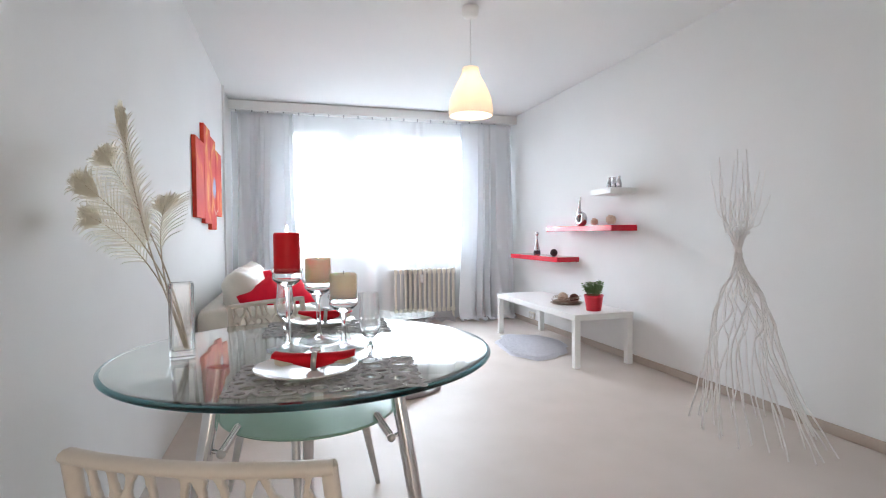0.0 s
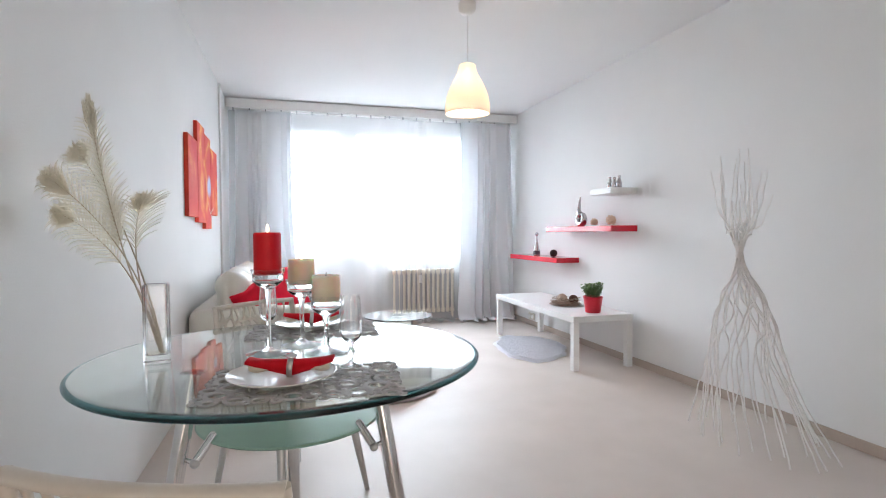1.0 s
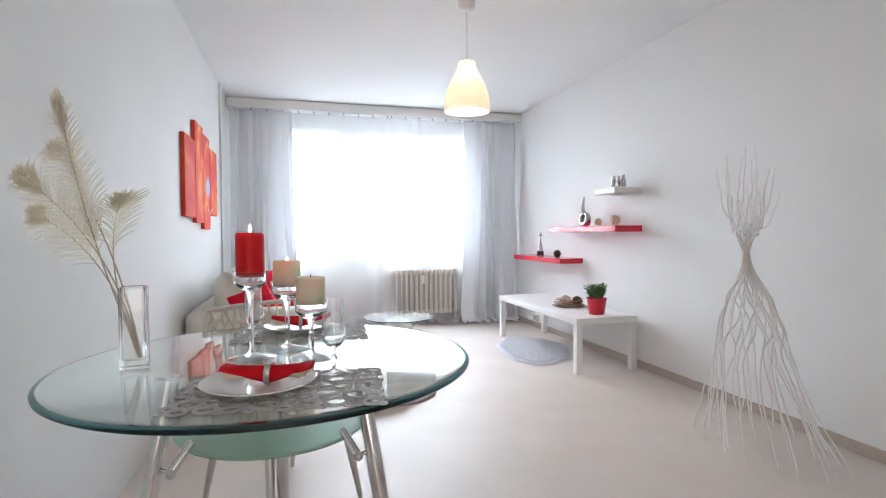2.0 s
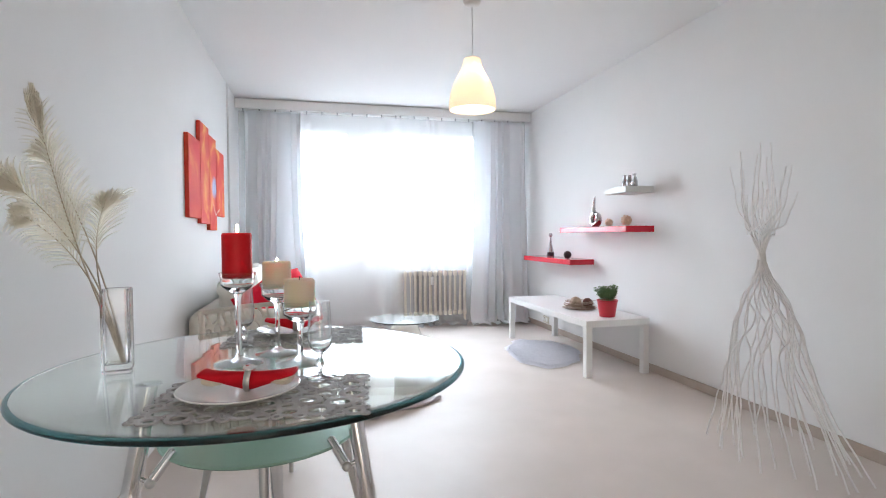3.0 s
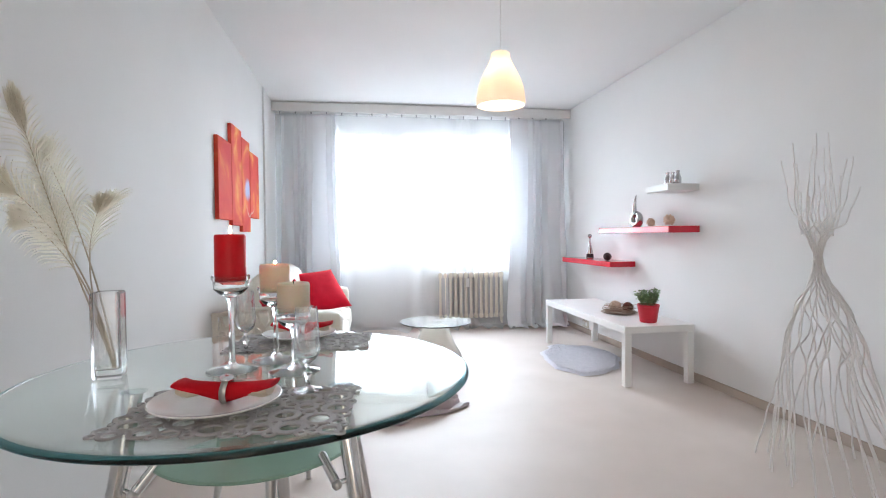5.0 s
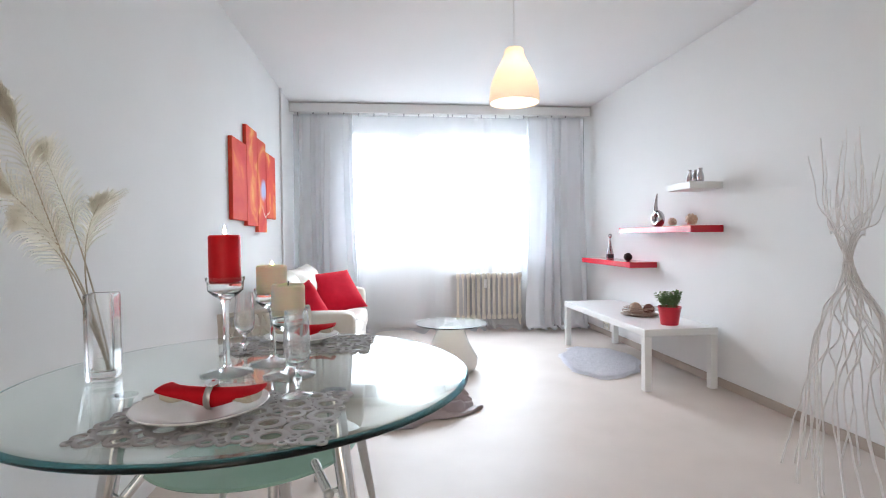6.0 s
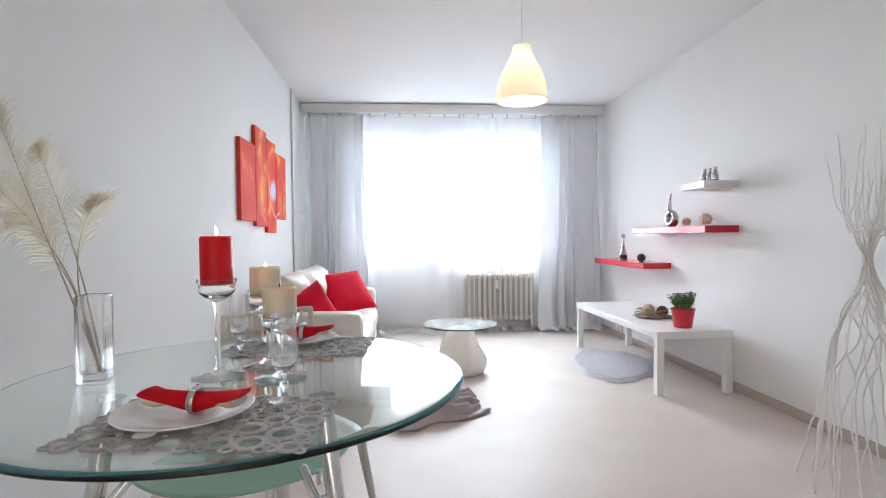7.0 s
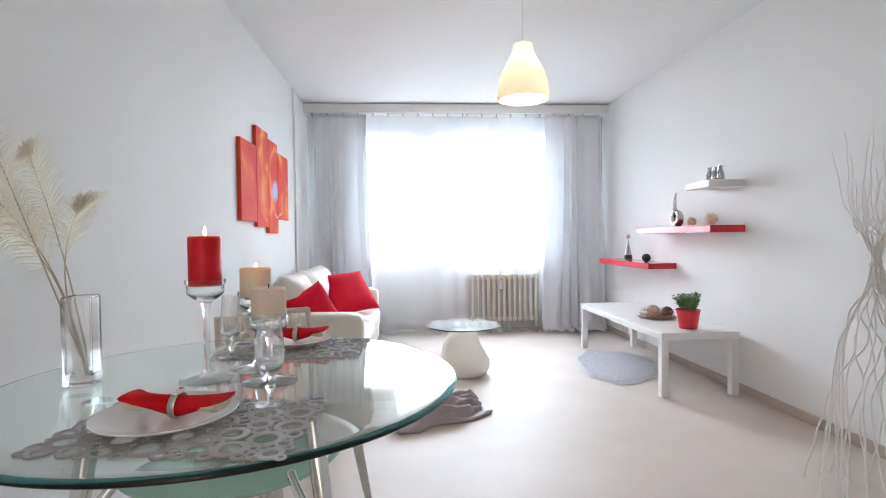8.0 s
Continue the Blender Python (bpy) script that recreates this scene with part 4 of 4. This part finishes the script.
def painting_material():
    m, nt, p = shader("painted_canvas", 0.75)
    p.inputs["Specular IOR Level"].default_value = 0.2
    geo = nt.nodes.new("ShaderNodeNewGeometry")
    sep = nt.nodes.new("ShaderNodeSeparateXYZ")
    nt.links.new(geo.outputs["Position"], sep.inputs[0])
    n1 = nt.nodes.new("ShaderNodeTexNoise")
    n1.inputs["Scale"].default_value, n1.inputs["Detail"].default_value, n1.inputs["Distortion"].default_value = 2.6, 5, 1.6
    nt.links.new(geo.outputs["Position"], n1.inputs["Vector"])
    ramp = nt.nodes.new("ShaderNodeValToRGB")
    els = ramp.color_ramp.elements
    els[0].position, els[0].color = 0.30, (0.66, 0.035, 0.028, 1)
    els[1].position, els[1].color = 0.52, (0.74, 0.085, 0.04, 1)
    for pos, col in ((0.60, (0.82, 0.19, 0.05, 1)), (0.70, (0.88, 0.42, 0.12, 1))):
        e = els.new(pos)
        e.color = col
    # warmer, more orange towards the far panels
    lean = nt.nodes.new("ShaderNodeMapRange")
    lean.inputs[1].default_value, lean.inputs[2].default_value, lean.inputs[3].default_value, lean.inputs[4].default_value = 4.0, 5.4, -0.06, 0.10
    nt.links.new(sep.outputs[1], lean.inputs[0])
    add = nt.nodes.new("ShaderNodeMath")
    nt.links.new(n1.outputs[0], add.inputs[0])
    nt.links.new(lean.outputs[0], add.inputs[1])
    nt.links.new(add.outputs[0], ramp.inputs[0])
    # pale blue flower in the middle of the picture, with a cream streak below
    dist = nt.nodes.new("ShaderNodeVectorMath")
    dist.operation = 'DISTANCE'
    warp = nt.nodes.new("ShaderNodeTexNoise")
    warp.inputs["Scale"].default_value = 9
    nt.links.new(geo.outputs["Position"], warp.inputs["Vector"])
    mx = nt.nodes.new("ShaderNodeMix")
    mx.data_type = 'VECTOR'
    mx.inputs[0].default_value = 0.10
    nt.links.new(geo.outputs["Position"], mx.inputs[4])
    nt.links.new(warp.outputs[1], mx.inputs[5])
    nt.links.new(mx.outputs[1], dist.inputs[0])
    dist.inputs[1].default_value = (-0.455, 4.46, 1.40)
    fl = nt.nodes.new("ShaderNodeMapRange")
    fl.inputs[1].default_value, fl.inputs[2].default_value, fl.inputs[3].default_value, fl.inputs[4].default_value = 0.045, 0.10, 0.9, 0
    nt.links.new(dist.outputs[1], fl.inputs[0])
    mix = nt.nodes.new("ShaderNodeMix")
    mix.data_type = 'RGBA'
    mix.inputs[7].default_value = (0.50, 0.56, 0.80, 1)
    nt.links.new(fl.outputs[0], mix.inputs[0])
    nt.links.new(ramp.outputs[0], mix.inputs[6])
    ringd = nt.nodes.new("ShaderNodeVectorMath")
    ringd.operation = 'DISTANCE'
    nt.links.new(mx.outputs[1], ringd.inputs[0])
    ringd.inputs[1].default_value = (-0.455, 4.52, 1.37)
    band = nt.nodes.new("ShaderNodeMath")
    band.operation = 'COMPARE'
    nt.links.new(ringd.outputs[1], band.inputs[0])
    band.inputs[1].default_value, band.inputs[2].default_value = 0.155, 0.009
    below = nt.nodes.new("ShaderNodeMapRange")
    below.inputs[1].default_value, below.inputs[2].default_value, below.inputs[3].default_value, below.inputs[4].default_value = 1.28, 1.40, 0.85, 0.0
    nt.links.new(sep.outputs[2], below.inputs[0])
    swirl = nt.nodes.new("ShaderNodeMath")
    swirl.operation = 'MULTIPLY'
    nt.links.new(band.outputs[0], swirl.inputs[0])
    nt.links.new(below.outputs[0], swirl.inputs[1])
    cream = nt.nodes.new("ShaderNodeMix")
    cream.data_type = 'RGBA'
    cream.inputs[7].default_value = (0.86, 0.66, 0.50, 1)
    nt.links.new(swirl.outputs[0], cream.inputs[0])
    nt.links.new(mix.outputs[2], cream.inputs[6])
    nt.links.new(cream.outputs[2], p.inputs["Base Color"])
    weave = nt.nodes.new("ShaderNodeTexNoise")
    weave.inputs["Scale"].default_value = 400
    bp = nt.nodes.new("ShaderNodeBump")
    bp.inputs["Strength"].default_value, bp.inputs["Distance"].default_value = 0.3, 0.001
    nt.links.new(weave.outputs[0], bp.inputs["Height"])
    nt.links.new(bp.outputs[0], p.inputs["Normal"])
    return m


M_PAINT = painting_material()
for y0, y1, z0, z1 in ((4.02, 4.375, 1.233, 1.79), (4.385, 4.70, 1.20, 1.945), (4.71, 4.995, 1.155, 1.905), (5.01, 5.37, 1.277, 1.84)):
    whole("canvas_panel", box(0, 0.028, y0 - y1, 0, z0, z1, 0.003), M_PAINT, "narrow red and orange painted canvas panel on the wall", "picture", pose(XL + 0.001, y1, 0), "four-panel painting")

# ---------------------------------------------------------------- radiator below the window
M_RAD = material("cream_radiator_enamel", (0.74, 0.69, 0.60), (0.70, 0.65, 0.56), 10, 0.4)
rad = thing("radiator", pose(1.20, 6.50, 0), "old cream cast-iron radiator below the window", "radiator")
n = 14
for k in range(n):
    x = 0.03 + 0.062 * k
    bm = bmesh.new()
    for y in (-0.055, 0.0, 0.055):
        tube([(x, y, 0.15), (x, y, 0.635)], 0.019, 8, bm)
    box(x - 0.026, x + 0.026, -0.078, 0.078, 0.60, 0.672, 0.02, 3, bm)
    box(x - 0.026, x + 0.026, -0.078, 0.078, 0.12, 0.185, 0.02, 3, bm)
    part("section", bm, M_RAD, rad)
for x in (0.03, 0.03 + 0.062 * (n - 1)):
    part("foot", box(x - 0.015, x + 0.015, -0.06, 0.06, 0.001, 0.13, 0.006), M_RAD, rad)
part("pipe", tube([(0.86, 0, 0.64), (0.95, 0, 0.64), (1.02, 0.0, 0.63), (1.03, 0.0, 0.55), (1.03, 0, 0.002)], 0.011, 10), M_RAD, rad)
part("pipe", tube([(0.86, 0, 0.15), (0.98, 0, 0.15), (1.09, 0, 0.15), (1.10, 0, 0.002)], 0.011, 10), M_RAD, rad)
part("valve", tube([(0.915, 0, 0.64), (0.96, 0, 0.64)], 0.02, 12), M_WHITE, rad, "white valve knob")
part("heat_meter", box(0.40, 0.435, -0.1, -0.079, 0.50, 0.60, 0.004), M_WHITE, rad, "small white heat meter")

# ---------------------------------------------------------------- things on the shelves
M_SILVER = material("polished_silver_glaze", (0.50, 0.48, 0.49), (0.42, 0.40, 0.41), 20, 0.16, 1.0)
M_PLUM = material("dark_plum_glaze", (0.035, 0.015, 0.025), None, 20, 0.25)
M_STONE = material("pale_peach_shell", (0.82, 0.64, 0.50), (0.66, 0.47, 0.34), 60, 0.5)
S1, S2, S3 = 1.4785, 1.1665, 0.8585
for k, (y, h) in enumerate(((4.055, 0.098), (3.99, 0.092), (3.925, 0.097))):
    vs = [(0, 0), (0.021, 0), (0.024, 0.006), (0.0235, h * 0.4), (0.017, h * 0.62), (0.012, h * 0.78), (0.0135, h * 0.96), (0.0145, h), (0.011, h), (0.010, h * 0.8), (0, h * 0.78)]
    whole("bud_vase", lathe(vs, 28), M_SILVER, "small silver glazed bottle vase on the shelf", "vase", pose(2.70, y, S1), "silver bud vases")
# curled silver sculpture
sc = thing("sculpture", pose(2.70, 4.505, S2), "curled silver drop-shaped sculpture on the red shelf", "sculpture")
pts, rad_ = [], []
for k in range(46):
    f = k / 45
    if f < 0.68:
        a = radians(60 - 340 * f / 0.68)
        pts.append((0, 0.0 - 0.050 * math.cos(a), 0.070 + 0.050 * math.sin(a)))
        rad_.append(0.022 + 0.012 * math.sin(f / 0.68 * math.pi))
    else:
        g = (f - 0.68) / 0.32
        pts.append((0, 0.035 + 0.020 * g - 0.045 * g * g, 0.11 + 0.165 * g))
        rad_.append(0.020 * (1 - g) ** 0.8 + 0.003)
part("curl", tube(pts, rad_, 14, flat=0.8), M_SILVER, sc)
part("inlay", moved(lathe([(0, -0.016), (0.016, -0.013), (0.027, 0), (0.016, 0.013), (0, 0.016)], 20), pose(0, -0.012, 0.0165)), M_PLUM, sc, "dark plum glazed foot")


def shell_ball(x, y, z, r, seed, label):
    """An openwork ball of knobs."""
    th = thing("shell_ball", pose(x, y, z), label, "ornament", "shell balls")
    rng = random.Random(seed)
    core = bmesh.new()
    bmesh.ops.create_icosphere(core, subdivisions=3, radius=r * 0.82)
    for v in core.verts:
        v.co *= 1 + 0.10 * noise.noise(v.co * (3 / r) + Vector((seed, 0, 0)))
    part("core", moved(core, pose(0, 0, r)), M_STONE, th)
    for k in range(34):
        zz = 1 - 2 * (k + 0.5) / 34
        a = k * 2.39996
        d = Vector((math.sqrt(1 - zz * zz) * math.cos(a), math.sqrt(1 - zz * zz) * math.sin(a), zz))
        if d.z < -0.9:
            continue
        b = bmesh.new()
        bmesh.ops.create_icosphere(b, subdivisions=1, radius=r * rng.uniform(0.16, 0.24))
        part("knob", moved(b, pose(*(d * r * 0.80 + Vector((0, 0, r))))), M_STONE, th)
    return th


shell_ball(2.70, 4.29, S2, 0.036, 3, "small peach shell ball on the red shelf")
shell_ball(2.70, 4.035, S2, 0.046, 8, "larger peach shell ball on the red shelf")
# slender silver figure and dark ball on the lower shelf
fig = thing("figurine", pose(2.70, 5.425, S3), "slender silver figurine with a round head", "figurine")
part("body", lathe([(0, 0), (0.036, 0), (0.038, 0.01), (0.034, 0.05), (0.024, 0.10), (0.013, 0.15), (0.009, 0.19), (0.009, 0.215), (0, 0.215)], 28), M_SILVER, fig)
part("head", moved(lathe([(0, -0.022), (0.012, -0.019), (0.021, -0.006), (0.021, 0.006), (0.012, 0.019), (0, 0.022)], 24), pose(0, 0, 0.235)), M_SILVER, fig)
part("lower_ball", moved(lathe([(0, -0.022), (0.013, -0.018), (0.022, -0.005), (0.022, 0.005), (0.013, 0.018), (0, 0.022)], 20), pose(0, 0.045, 0.0225)), M_SILVER, fig)
part("glaze_band", lathe([(0.0385, 0.012), (0.0372, 0.03), (0.0352, 0.05), (0.036, 0.052), (0.038, 0.03), (0.0393, 0.012)], 28, closed=True), M_PLUM, fig, "dark plum glazed band")
bm = bmesh.new()
bmesh.ops.create_icosphere(bm, subdivisions=4, radius=0.038)
for v in bm.verts:
    v.co *= 1 + 0.05 * noise.noise(v.co * 70)
whole("dark_ball", bm, material("dark_brown_fibre", (0.055, 0.03, 0.03), (0.03, 0.016, 0.018), 60, 0.8, bump=0.6, fine=300), "dark brown ball on the red shelf", "ornament", pose(2.70, 5.04, S3 + 0.0375))

# ---------------------------------------------------------------- things on the low table
BT0 = LH + 0.001
pot = thing("potted_plant", pose(2.52, 4.02, BT0), "small leafy green plant in a red pot", "plant")
M_POT = material("red_glazed_pot", (0.62, 0.02, 0.04), (0.56, 0.016, 0.034), 12, 0.3)
part("pot", lathe([(0, 0), (0.058, 0), (0.061, 0.003), (0.078, 0.118), (0.081, 0.12), (0.082, 0.135), (0.077, 0.135), (0.073, 0.115), (0, 0.11)], 44), M_POT, pot)
part("soil", lathe([(0, 0.118), (0.04, 0.120), (0.0735, 0.116), (0.0735, 0.111), (0, 0.111)], 24), M_WICK, pot, "dark potting soil")
M_LEAF = material("leaf_green", (0.14, 0.25, 0.09), (0.24, 0.36, 0.16), 60, 0.5)
rng = random.Random(4)
verts, faces = [], []
stems = bmesh.new()
for k in range(64):
    a, r0 = rng.uniform(0, 6.283), 0.055 * math.sqrt(rng.random())
    b = Vector((r0 * math.cos(a), r0 * math.sin(a), 0.116))
    tip = Vector((b.x * 1.45 + rng.uniform(-0.015, 0.015), b.y * 1.45 + rng.uniform(-0.015, 0.015), rng.uniform(0.165, 0.245)))
    line = bezier(b, (b.x, b.y, (b.z + tip.z) / 2 + 0.02), tip, 6)
    tube(line, 0.0011, 4, stems)
    for p in line[2:]:
        for e in range(4):
            d = Vector((rng.uniform(-1, 1), rng.uniform(-1, 1), rng.uniform(-0.1, 0.9))).normalized()
            s = d.cross(Vector((0, 0, 1)))
            if s.length < 0.1:
                continue
            s.normalize()
            ln, w = rng.uniform(0.014, 0.024), rng.uniform(0.006, 0.010)
            i = len(verts)
            up = s.cross(d) * 0.002
            verts += [p, p + d * ln * 0.5 + s * w + up, p + d * ln - up, p + d * ln * 0.5 - s * w + up, p + d * ln * 0.5 - up]
            faces += [(i, i + 1, i + 4), (i + 1, i + 2, i + 4), (i + 2, i + 3, i + 4), (i + 3, i, i + 4)]
part("stems", stems, M_LEAF, pot)
me = bpy.data.meshes.new("leaves")
me.from_pydata(verts, [], faces)
me.materials.append(M_LEAF)
lv = new("leaves", me)
lv.parent = pot
tagged(lv, kind="stuff")

M_WIRE = material("bronze_wire", (0.48, 0.37, 0.29), (0.36, 0.26, 0.20), 40, 0.4, 0.5)
tray = thing("ornament_bowl", pose(2.535, 4.50, BT0), "flat bronze dish of loosely wound wire", "bowl")
part("dish", lathe([(0, 0.0), (0.12, 0.0), (0.145, 0.006), (0.150, 0.009), (0.143, 0.009), (0.118, 0.004), (0, 0.004)], 48), M_WIRE, tray)
rng = random.Random(6)
for k in range(16):
    ph, tl, rr = rng.uniform(0, 6.283), rng.uniform(0.1, 0.45), rng.uniform(0.10, 0.135)
    loop = []
    for q in range(41):
        a = 2 * math.pi * q / 40
        w = rr * (1 + 0.10 * math.sin(3 * a + ph))
        loop.append((w * math.cos(a), w * math.sin(a) * 0.9, 0.008 + 0.05 * (1 + math.sin(a + ph)) * tl * 1.5))
    part("wire_loop", tube(loop, 0.0019, 5), M_WIRE, tray)
M_WOOD1 = material("pale_wicker", (0.74, 0.60, 0.48), (0.58, 0.44, 0.33), 50, 0.7, bump=0.6, fine=300)
M_WOOD2 = material("brown_wicker", (0.20, 0.09, 0.06), (0.12, 0.05, 0.035), 50, 0.7, bump=0.6, fine=300)
for x, y, r, mat, lab in ((2.505, 4.51, 0.05, M_WOOD1, "pale wicker ball in the bronze dish"), (2.60, 4.47, 0.044, M_WOOD2, "brown wicker ball in the bronze dish")):
    wb = thing("wicker_ball", pose(x, y, BT0 + 0.0045), lab, "ornament", "wicker balls")
    b = bmesh.new()
    bmesh.ops.create_icosphere(b, subdivisions=3, radius=r * 0.93)
    part("core", moved(b, pose(0, 0, r)), mat, wb)
    rng = random.Random(int(r * 1000))
    for k in range(14):
        m = Euler((rng.uniform(0, 3), rng.uniform(0, 3), rng.uniform(0, 3))).to_matrix()
        part("strand", tube([m @ Vector((r * 0.95 * math.cos(a), r * 0.95 * math.sin(a), 0)) + Vector((0, 0, r)) for a in (2 * math.pi * q / 24 for q in range(25))], 0.0022, 5), mat, wb)

# double socket on the wall near the floor
sk = thing("wall_socket", pose(XR - 0.001, 5.86, 0.105), "cream double wall socket above the skirting", "socket")
part("plate", box(-0.012, 0, -0.075, 0.075, -0.035, 0.045, 0.004), M_RAD, sk)
for y in (-0.036, 0.036):
    part("insert", moved(lathe([(0, 0), (0.019, 0), (0.019, 0.006), (0.024, 0.006), (0.024, -0.002), (0, -0.002)], 24), pose(-0.0125, y, 0.005, 0, -90, 0)), M_WHITE, sk)
